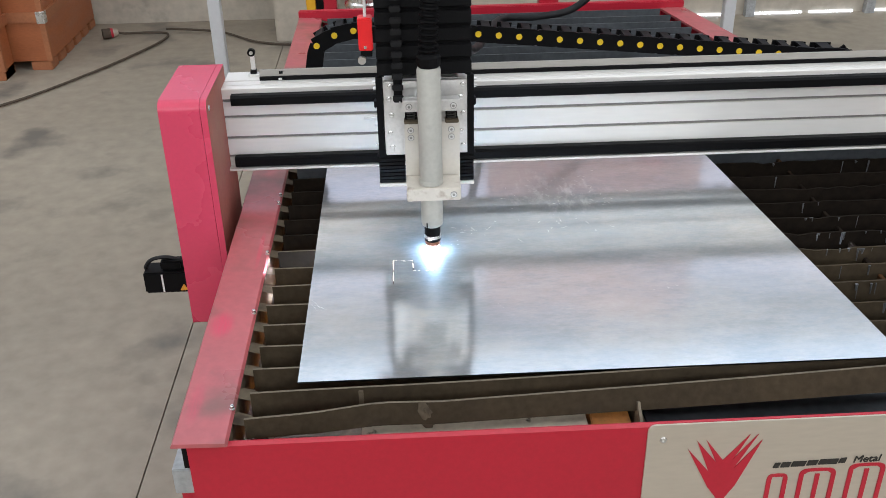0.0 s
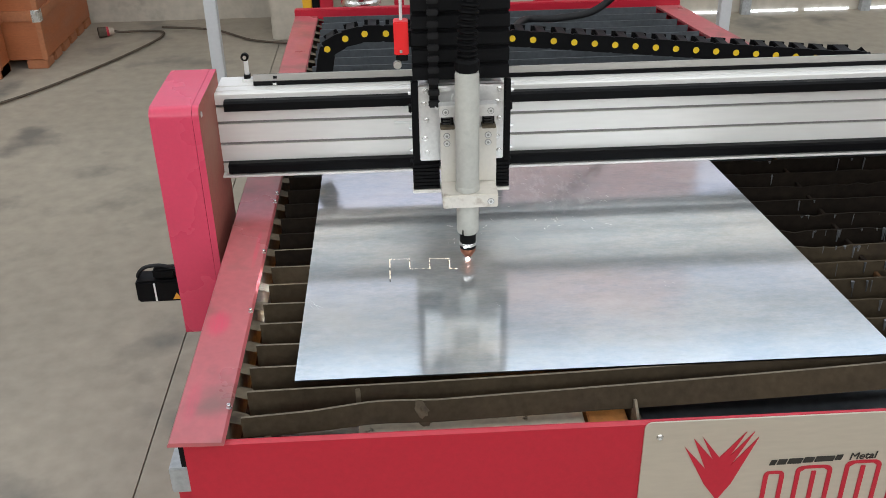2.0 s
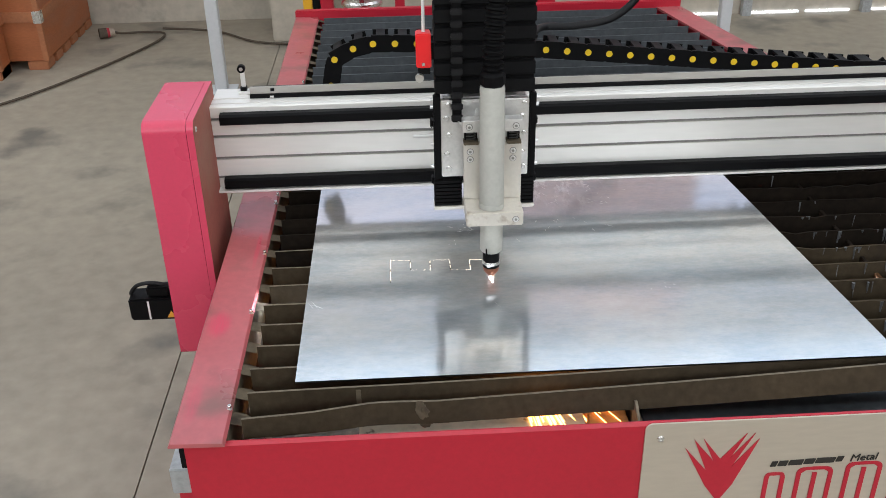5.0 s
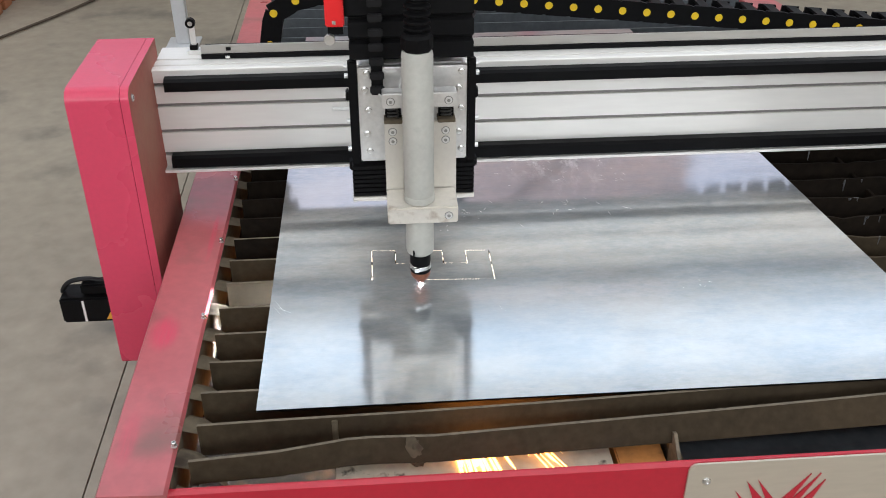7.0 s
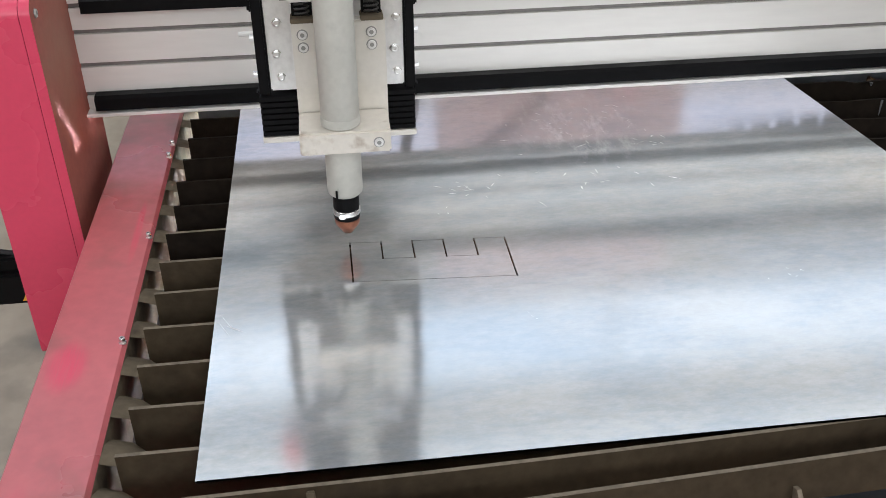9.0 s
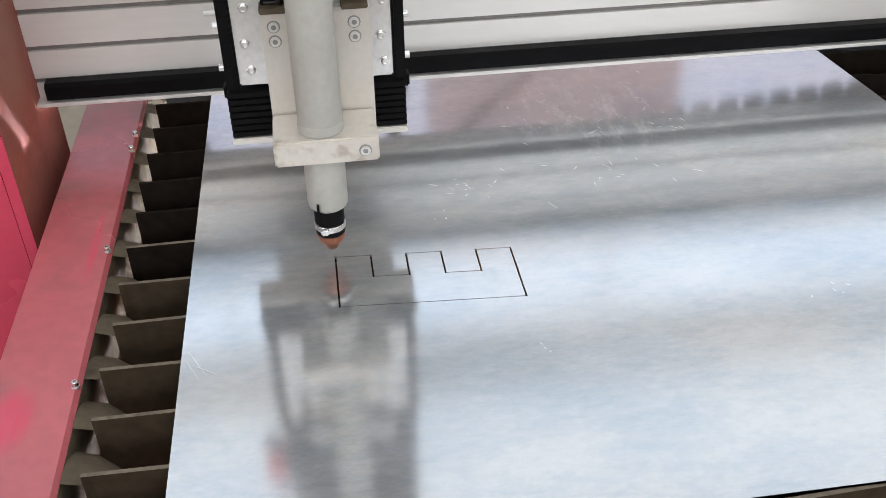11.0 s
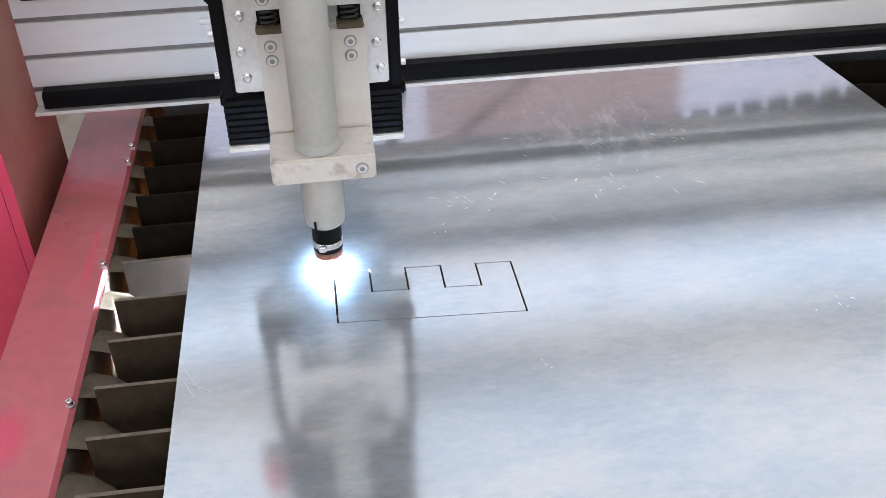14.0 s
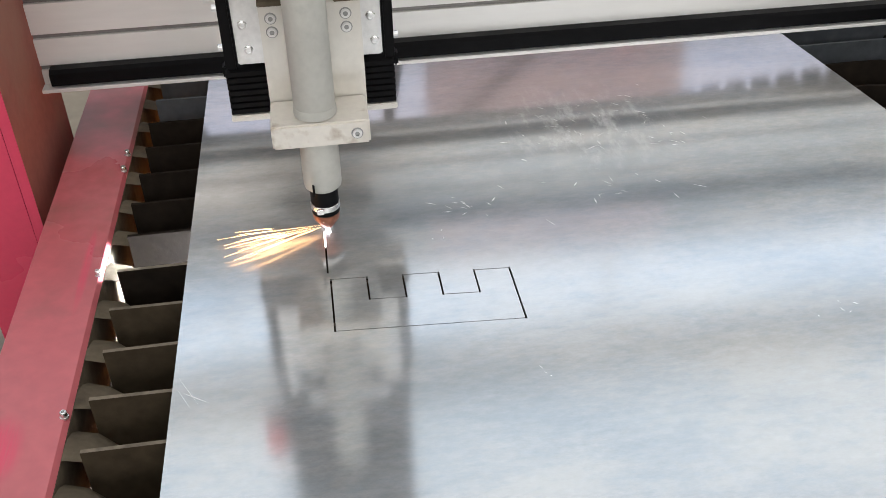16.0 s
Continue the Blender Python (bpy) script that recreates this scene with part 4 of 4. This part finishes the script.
# ---- the carriage (built with the torch axis at x = 0, the beam's front face at y = 0) ----
def build_carriage():
    c = thing("carriage", "torch carriage with black bellows and aluminium plate", "carriage")
    z0 = T0 - 0.007
    yp = -0.242

    def zz(z):
        return z0 + 0.182 + (z - 0.133) * 0.911

    bx("saddle", M_ALU2, c, (-0.084, 0.074, yp + 0.012, -0.012, z0 + 0.18, z0 + 0.335), 0.003)
    bx("side_plate", M_BLACK, c, (-0.100, -0.0865, yp - 0.004, yp + 0.0115, z0 + 0.178, z0 + 0.345), 0.002)
    bx("side_plate", M_BLACK, c, (0.0765, 0.089, yp - 0.004, yp + 0.0115, z0 + 0.178, z0 + 0.345), 0.002)
    pl = bx("face_plate", M_ALU2, c, (-0.086, 0.076, yp, yp + 0.0115, z0 + 0.182, z0 + 0.334), 0.0015, "milled aluminium face plate")
    for x in (-0.074, 0.066):
        for z in (0.152, 0.184, 0.226, 0.262, 0.290):
            share("screw", SCREW, pl, (x + 0.002 * math.sin(z * 90), yp, zz(z)))
    # upper bellows: a folded column
    def bellows(x0, x1, y0, y1, zlo, zhi, folds, name="bellows"):
        bm = bmesh.new()
        d = (zhi - zlo) / folds
        rings = []
        for k in range(folds):
            for f, o in ((0.0, 0.006), (0.12, 0.0), (0.80, 0.0), (0.88, 0.007)):
                z = zlo + (k + f) * d
                rings.append([bm.verts.new(p) for p in ((x0 + o * 0.3, y0 + o, z), (x1 - o * 0.3, y0 + o, z), (x1 - o * 0.3, y1, z), (x0 + o * 0.3, y1, z))])
        for lo, hi in zip(rings, rings[1:]):
            for k in range(4):
                bm.faces.new((lo[k], lo[(k + 1) % 4], hi[(k + 1) % 4], hi[k]))
        bm.faces.new(rings[0][::-1]), bm.faces.new(rings[-1])
        return part(name, bm, M_BELLOW, c, "black folded bellows")
    bellows(-0.096, 0.084, yp - 0.010, yp + 0.05, z0 + 0.348, z0 + 0.70, 11)
    bx("column", M_ALU2, c, (-0.07, 0.06, yp + 0.052, yp + 0.075, z0 + 0.336, z0 + 0.70), 0.002)
    # lower bellows on both sides of the holder, packed in narrow folds
    bellows(-0.101, -0.049, yp - 0.006, yp + 0.02, z0 + 0.124, z0 + 0.1775, 7)
    bellows(0.052, 0.088, yp - 0.006, yp + 0.02, z0 + 0.124, z0 + 0.1775, 7)
    bx("base_plate", M_HOLDER, c, (-0.102, 0.089, yp - 0.008, yp + 0.03, z0 + 0.116, z0 + 0.1235), 0.001)
    # small side screws and wipers
    for x, s in ((-0.1055, -1), (0.0945, 1)):
        for z in (0.155, 0.205, 0.285, 0.300):
            bm = bmesh.new()
            rod(bm, (x - 0.006 * s, yp + 0.006, zz(z)), (x, yp + 0.006, zz(z)), 0.004, n=10)
            part("side_screw", bm, M_STEEL, c, smooth=True)
        for z in (0.118, 0.245):
            bx("wiper", M_BLACK, c, (min(x - 0.006 * s, x), max(x - 0.006 * s, x), yp + 0.013, yp + 0.03, zz(z) - 0.008, zz(z) + 0.008), 0.002)
    bm = bmesh.new()
    rod(bm, (-0.135, -0.045, z0 + 0.186), (-0.09, -0.045, z0 + 0.186), 0.0035, n=10)
    part("grease_pipe", bm, M_WHITE, c, smooth=True)
    # vertical cable chain beside the torch
    ch = bx("chain_strip", M_BLACK, c, (-0.066, -0.049, yp - 0.018, yp - 0.012, z0 + 0.298, z0 + 0.70), 0.001, "small black cable chain")
    for k in range(18):
        z = z0 + 0.302 + k * 0.0215
        bx("chain_link", M_RUBBER, ch, (-0.068, -0.047, yp - 0.024, yp - 0.0185, z, z + 0.012), 0.0015)
    # red junction box with roller below it
    rb = bx("switch_box", M_SAFERED, c, (-0.128, -0.101, yp, yp + 0.03, z0 + 0.396, z0 + 0.458), 0.002, "bright red switch box with a roller")
    bx("box_arm", M_BLACK, rb, (-0.1012, -0.094, yp + 0.005, yp + 0.02, z0 + 0.41, z0 + 0.44))
    bx("box_screw", M_STEEL, rb, (-0.118, -0.113, yp - 0.0025, yp - 0.0005, z0 + 0.401, z0 + 0.406))
    bx("box_foot", M_BLACK, rb, (-0.125, -0.103, yp + 0.003, yp + 0.027, z0 + 0.384, z0 + 0.3955), 0.001)
    bm = bmesh.new()
    rod(bm, (-0.123, yp - 0.006, z0 + 0.379), (-0.123, yp + 0.004, z0 + 0.379), 0.0075, n=16)
    part("box_roller", bm, M_STEEL, rb, smooth=True)
    bm = bmesh.new()
    rod(bm, (-0.114, yp + 0.015, z0 + 0.458), (-0.112, yp + 0.015, z0 + 0.62), 0.003, n=8)
    part("box_wire", bm, M_WHITE, rb, smooth=True)
    bm = bmesh.new()
    tube(bm, smooth_path([(-0.056, yp - 0.022, z0 + 0.302), (-0.044, yp - 0.024, z0 + 0.292), (-0.030, yp - 0.024, z0 + 0.300), (-0.022, yp - 0.020, z0 + 0.325)]), 0.0013, 6)
    part("signal_wire", bm, M_WHITE, c, smooth=True)
    return c


# ---- torch with its holder (axis at x = 0, y = 0, tip at z = 0) ----
def build_torch():
    t = thing("plasma_torch", "grey plasma torch with copper nozzle in an aluminium holder", "plasma torch")
    def turned(name, prof, material, parent=t, label="", n=32):
        bm = bmesh.new()
        lathe(bm, prof, n)
        return part(name, bm, material, parent, label, smooth=True)
    turned("nozzle", [(0.0035, 0.0), (0.006, 0.001), (0.0145, 0.013), (0.0155, 0.017), (0.0155, 0.0215)], M_COPPER, label="worn copper nozzle")
    turned("shield_ring", [(0.0150, 0.0218), (0.0158, 0.0225), (0.0158, 0.0275), (0.0150, 0.028)], M_BLACK)
    cl = turned("hose_clamp", [(0.0161, 0.0282), (0.0166, 0.0286), (0.0166, 0.0345), (0.0161, 0.035)], M_STEEL, label="bright steel band clamp")
    bx("clamp_block", M_STEEL, cl, (-0.010, -0.002, -0.0195, -0.0162, 0.028, 0.035), 0.001)
    turned("rubber_sleeve", [(0.0150, 0.0352), (0.0158, 0.036), (0.0158, 0.054), (0.0150, 0.055)], M_BLACK)
    turned("lower_barrel", [(0.0175, 0.0552), (0.0205, 0.058), (0.0212, 0.062), (0.0212, 0.116), (0.0205, 0.1188)], M_TORCH, label="grey torch barrel")
    # black block in place of the dark inside the barrel's slot
    bx("barrel_slot_shade", M_BLACK, t, (-0.012, -0.0095, -0.0216, -0.016, 0.055, 0.068))
    turned("barrel", [(0.0215, 0.1472), (0.0222, 0.149), (0.0222, 0.372), (0.0205, 0.379)], M_TORCH, label="long grey torch barrel")
    turned("barrel_ring", [(0.0226, 0.147), (0.0230, 0.149), (0.0230, 0.155), (0.0226, 0.157)], M_TORCH)
    turned("hose_nut", [(0.0205, 0.3795), (0.0225, 0.382), (0.0225, 0.398), (0.018, 0.403)], M_BLACK, n=8)
    # spiral-wrapped hose that rises out of the torch
    bm = bmesh.new()
    pts = smooth_path([(0, 0, 0.40), (0.002, 0.004, 0.46), (0.010, 0.015, 0.54), (0.016, 0.03, 0.64), (0.020, 0.05, 0.72)], 26)
    tube(bm, pts, [0.0135 if (k % 4) < 2 else 0.0185 for k in range(len(pts))], 16)
    part("hose", bm, M_BLACK, t, "black ribbed hose", smooth=True)
    # holder: back plate and clamp block through which the barrel passes
    h = bx("holder_plate", M_HOLDER, t, (-0.048, 0.058, 0.036, 0.050, 0.118, 0.256), 0.0015, "flat aluminium holder plate")
    for x in (-0.036, 0.042):
        for z in (0.226, 0.241):
            share("cap_screw", BIGSCREW, h, (x, 0.036, z))
    bx("clamp_block", M_CLAMP, t, (-0.048, 0.056, -0.026, 0.0355, 0.119, 0.1465), 0.002, "aluminium clamp block around the barrel")
    share("clamp_screw", BIGSCREW, t, (0.042, -0.026, 0.132))
    # spring pads between holder and crosspiece
    for x0, x1 in ((-0.048, -0.021), (0.030, 0.056)):
        bx("pad", M_DUST, t, (x0, x1, 0.028, 0.052, 0.2565, 0.262), 0.001, "brown sheet-metal pad")
        # solid black block stands in for the shaded hollow behind the spring
        bx("spring_recess_shade", M_BLACK, t, (x0 + 0.002, x1 - 0.002, 0.040, 0.054, 0.262, 0.2795))
        bm = bmesh.new()
        cx = (x0 + x1) / 2
        tube(bm, [(cx + 0.008 * math.cos(a * 0.7), 0.036 + 0.004 * math.sin(a * 0.7), 0.263 + a * 0.0006) for a in range(26)], 0.0012, 6)
        part("spring", bm, M_INK, t, smooth=True)
    cp = bx("crosspiece", M_ALU2, t, (-0.050, 0.058, 0.030, 0.054, 0.280, 0.303), 0.0015, "milled aluminium crosspiece")
    for x in (-0.038, 0.046):
        share("cap_screw", BIGSCREW, cp, (x, 0.030, 0.291))
    return t


def build_arcs():
    """Glow of the arc and the sparks: separate pieces that come out at the tip or go back into the torch."""
    # both balls are larger than the arc: their size stands in for glare
    bm = bmesh.new()
    bmesh.ops.create_icosphere(bm, subdivisions=3, radius=0.0145)
    flare = tagged(part("arc_flare", bm, M_ARC, smooth=True), "blinding blue-white plasma arc and its glare at the nozzle", "plasma arc")
    bm = bmesh.new()
    bmesh.ops.create_icosphere(bm, subdivisions=3, radius=0.0195)
    blaze = tagged(part("arc_blaze", bm, M_ARC, smooth=True), "blinding blue-white plasma arc with wider glare round the nozzle tip", "plasma arc")
    bm = bmesh.new()
    lathe(bm, [(0.0008, -0.006), (0.0022, -0.003), (0.0026, 0.0), (0.002, 0.003), (0.0008, 0.005)], 14)
    core = tagged(part("arc_core", bm, M_ARCSMALL, smooth=True), "small white glowing arc under the nozzle", "plasma arc")
    bm = bmesh.new()
    lathe(bm, [(0.001, -0.055), (0.006, -0.04), (0.005, -0.022), (0.0015, -0.010)], 12)
    plume = tagged(part("arc_plume", bm, M_PLUME, smooth=True), "white plasma plume under the cut", "plasma arc")
    rnd = random.Random(11)
    def burst(name, lab, mean, spread, count, length, up):
        bm = bmesh.new()
        for k in range(count):
            a = radians(rnd.gauss(mean, spread))
            e = radians(abs(rnd.gauss(up, up * 0.8)))
            r0, r1 = length * (0.05 + 0.5 * rnd.random()), length * (0.35 + 0.65 * rnd.random())
            if r1 < r0 + 0.01:
                r1 = r0 + 0.02
            d = Vector((math.cos(a) * math.cos(e), math.sin(a) * math.cos(e), math.sin(e)))
            pts = [d * (r0 + (r1 - r0) * s / 4) + Vector((0, 0, -0.35 * (r0 + (r1 - r0) * s / 4) ** 2 * (1 + rnd.random() * 0.2) + 0.002)) for s in range(5)]
            tube(bm, pts, [0.00007, 0.00013, 0.00018, 0.00017, 0.00008], 4)
        ob = part(name, bm, M_SPARK)
        return tagged(ob, lab, "sparks", kind="stuff")
    left = burst("spark_spray", "thin orange sparks flying sideways from the cut", 163, 5, 24, 0.24, 6)
    low = burst("spark_fan", "short orange sparks flying low from the cut", 195, 8, 24, 0.13, 3)
    wide = burst("spark_burst", "burst of orange sparks round the torch tip", 90, 80, 60, 0.13, 20)
    bm = bmesh.new()
    for k in range(150):
        a, r = rnd.random() * 6.283, rnd.random() ** 0.5
        x, y = math.cos(a) * r * 0.10, -0.06 + math.sin(a) * r * 0.16
        z = -0.26 * rnd.random() - 0.05
        rod(bm, (x * 0.3, y * 0.3, z * 0.5), (x, y, z), 0.0006, 0.0012, 4)
    for k in range(260):
        x, y = 0.035 + 0.16 * rnd.random() ** 1.8, -0.20 - 0.17 * rnd.random()
        z = -0.050 - 0.03 * rnd.random()
        w = 0.0005 + 0.0012 * rnd.random() ** 2
        rod(bm, (x * 0.6, y * 0.7, z), (x, y, z - 0.015), w, w * 1.6, 4)
    gap = bmesh.new()
    for k in range(200):
        x, y, z = -0.03 + 0.11 * rnd.random(), -0.40 - 0.07 * rnd.random(), -0.050 - 0.02 * rnd.random()
        w = 0.0006 + 0.0014 * rnd.random() ** 2
        rod(gap, (x * 0.8, y + 0.02, z), (x, y, z - 0.012), w, w * 1.5, 4)
    spill = tagged(part("molten_spill", gap, M_MOLTEN), "orange molten spray glowing over the liner plate", "sparks", kind="stuff")
    under = tagged(part("molten_shower", bm, M_MOLTEN), "orange molten spray falling under the sheet", "sparks", kind="stuff")
    return flare, core, left, wide, under, plume, blaze, low, spill


# ---- drag chain behind the beam (chain path in the plane of its links) ----
def build_chain():
    c = thing("drag_chain", "black drag chain with yellow link pins", "cable chain")
    path = [(0.005, 0.120), (0.030, 0.19), (0.042, 0.252), (0.086, 0.276), (0.132, 0.286), (0.182, 0.285), (0.232, 0.283), (0.282, 0.280)]
    x = 0.332
    while x < 1.30:
        path.append((x, 0.2785 - (x - 0.33) * 0.097))
        x += 0.0495
    path += [(1.345, 0.185), (1.375, 0.150), (1.385, 0.10)]
    for i in range(len(path) - 1):
        (xa, za), (xb, zb) = path[i], path[i + 1]
        a = math.degrees(math.atan2(zb - za, xb - xa))
        l = math.hypot(xb - xa, zb - za)
        bm = bmesh.new()
        h = 0.020
        prism(bm, [(-0.004, -h), (l * 0.72, -h), (l + 0.004, -h * 0.8), (l + 0.004, h * 0.8), (l * 0.72, h), (-0.004, h)], "y", -0.003, 0.003)
        prism(bm, [(-0.001, -h), (l * 0.70, -h), (l * 0.70, h), (-0.001, h)], "y", 0.045, 0.050)
        box(bm, l * 0.15, l * 0.55, 0.003, 0.045, h * 0.75, h)
        box(bm, l * 0.15, l * 0.55, 0.003, 0.045, -h, -h * 0.75)
        lk = part("link", bm, M_BLACK, c)
        lk.matrix_basis = pose(xa, 0, za, 0, -a, 0)
        bm = bmesh.new()
        rod(bm, (0, -0.0045, 0), (0, -0.003, 0), 0.0075, n=18)
        part("pin", bm, M_YELLOW, lk, "yellow pin", smooth=True)
    return c


def build_hose():
    h = thing("supply_hose", "thick black supply hose sagging over the table", "hose")
    bm = bmesh.new()
    tube(bm, smooth_path([(-0.02, -0.09, 0.40), (0.10, 0.35, 0.20), (0.22, 0.85, 0.135), (0.33, 0.87, 0.135), (0.45, 0.88, 0.155), (0.53, 0.89, 0.24), (0.50, 0.90, 0.36), (0.28, 0.75, 0.46), (0.04, 0.40, 0.54), (-0.03, 0.0, 0.60)]), 0.011, 12)
    part("tube", bm, M_RUBBER, h, smooth=True)
    return h


# ---- what moves: seconds, torch x, beam y, tip height ----
TRACK = [(0.0, 0.236, 0.746, 4), (0.3, 0.245, 0.750, 4), (0.6, 0.268, 0.753, 4), (0.9, 0.274, 0.736, 4), (1.2, 0.275, 0.720, 4), (1.5, 0.277, 0.704, 4), (1.8, 0.296, 0.702, 4), (2.1, 0.312, 0.702, 4),
         (2.4, 0.311, 0.715, 4), (2.7, 0.310, 0.735, 4), (3.0, 0.311, 0.749, 4), (3.3, 0.331, 0.751, 4), (3.6, 0.350, 0.748, 4), (3.9, 0.350, 0.729, 4), (4.2, 0.349, 0.702, 4),
         (5.0, 0.347, 0.630, 4), (5.6, 0.318, 0.626, 4), (6.3, 0.279, 0.624, 4), (6.7, 0.254, 0.612, 4), (7.1, 0.224, 0.607, 4), (7.5, 0.192, 0.604, 4), (7.9, 0.160, 0.602, 4), (8.1, 0.154, 0.602, 4),
         (8.3, 0.154, 0.611, 8), (8.5, 0.155, 0.637, 8), (8.7, 0.154, 0.672, 9), (8.9, 0.155, 0.703, 15), (9.1, 0.155, 0.708, 22), (9.4, 0.155, 0.708, 24), (10.6, 0.154, 0.708, 19), (11.3, 0.154, 0.708, 14),
         (11.8, 0.153, 0.708, 9), (12.5, 0.153, 0.708, 5), (13.2, 0.153, 0.706, 4), (13.6, 0.153, 0.708, 4), (14.0, 0.153, 0.722, 4), (14.3, 0.153, 0.732, 4), (14.6, 0.153, 0.743, 4), (14.9, 0.153, 0.759, 4),
         (15.2, 0.153, 0.776, 4), (15.5, 0.154, 0.788, 4), (15.8, 0.156, 0.802, 4), (16.0, 0.158, 0.808, 4)]
TORCH_Y = -0.325


def tip(t):
    for a, b in zip(TRACK, TRACK[1:]):
        if a[0] <= t <= b[0]:
            f = (t - a[0]) / (b[0] - a[0])
            return [p + (q - p) * f for p, q in zip(a, b)][1:]
    return TRACK[-1][1:]


def beam_play(t):
    """How far the beam runs ahead of its carriage."""
    return 0.005 + 0.009 * min(max((t - 5.5) / 4.5, 0), 1)


def flashes(ob, times, on, off):
    """Rows for a glow that is out at the given spans and drawn back otherwise; it follows the torch."""
    keys = sorted({0.0, 16.0, *[t for t, *_ in TRACK], *[s for a, b in times for s in (a, b, max(a - 0.067, 0), min(b + 0.067, 16))]})
    rows = []
    for t in keys:
        x, g, z = tip(t)
        o = on if any(a <= t <= b for a, b in times) else off
        rows.append((t, pose(x + o[0], g + TORCH_Y + o[1], T0 + z * 0.001 + o[2])))
    walk(ob, rows)


def motions():
    walk(gantry, [(t, pose(0, g + beam_play(t), 0)) for t, x, g, z in TRACK])
    walk(carriage, [(t, pose(x + 0.006 * min(max((t - 6.3) / 2.5, 0), 1), g, 0)) for t, x, g, z in TRACK])
    walk(torch, [(t, pose(x, g + TORCH_Y, T0 + z * 0.001)) for t, x, g, z in TRACK])
    walk(chain, [(t, pose((x - 0.350) * 0.5, g + 0.252 + beam_play(t), T0)) for t, x, g, z in TRACK])
    walk(hose, [(t, pose(x + 0.03, g, T0)) for t, x, g, z in TRACK])
    flare, core, left, wide, under, plume, blaze, low, spill = arcs
    flashes(low, [(15.45, 16)], (0, 0, 0), (0.25, 0.1, -0.30))
    flashes(blaze, [(14.1, 14.8), (15.4, 15.6)], (0, 0, 0.002), (0, 0, 0.25))
    flashes(plume, [(0, 8.0), (13.75, 16)], (0, 0, -0.012), (0.3, 0.5, -0.28))
    flashes(flare, [(0, 0.1), (2.3, 2.75), (13.8, 15.0)], (0, 0, -0.001), (0, 0, 0.25))
    flashes(core, [(0.2, 2.2), (2.8, 8.0), (13.6, 13.7), (15.1, 15.3), (15.7, 16)], (0, 0, 0.0), (0, 0, 0.09))
    flashes(left, [(0.9, 1.1), (3.8, 4.3)], (0, 0, 0), (0.2, 0.1, -0.30))
    flashes(wide, [(13.55, 13.85)], (0, 0, 0), (0.2, 0.1, -0.30))
    flashes(spill, [(0.3, 0.8), (2.5, 4.1)], (0, 0, -0.012), (0.2, 0.4, -0.05))
    flashes(under, [(0, 8.05)], (0, 0, -0.012), (0.2, 0.4, -0.05))
    walk(lit_kerf, [(0, pose(0, 0, 0)), (8.0, pose(0, 0, 0)), (8.4, pose(0, 0, -0.345)), (16, pose(0, 0, -0.345))])
    for ob, when, c in slivers:
        down = Matrix.Translation((c.x, c.y, T0 - 0.345))
        walk(ob, [(0, Matrix.Translation(c)), (when, Matrix.Translation(c)), (when + 0.12, down), (16.2, down)])


build_hall()
build_crates()
build_background()
slivers, lit_kerf = build_sheet()
gantry = build_gantry()
carriage = build_carriage()
torch = build_torch()
chain = build_chain()
hose = build_hose()
arcs = build_arcs()
build_table()
motions()
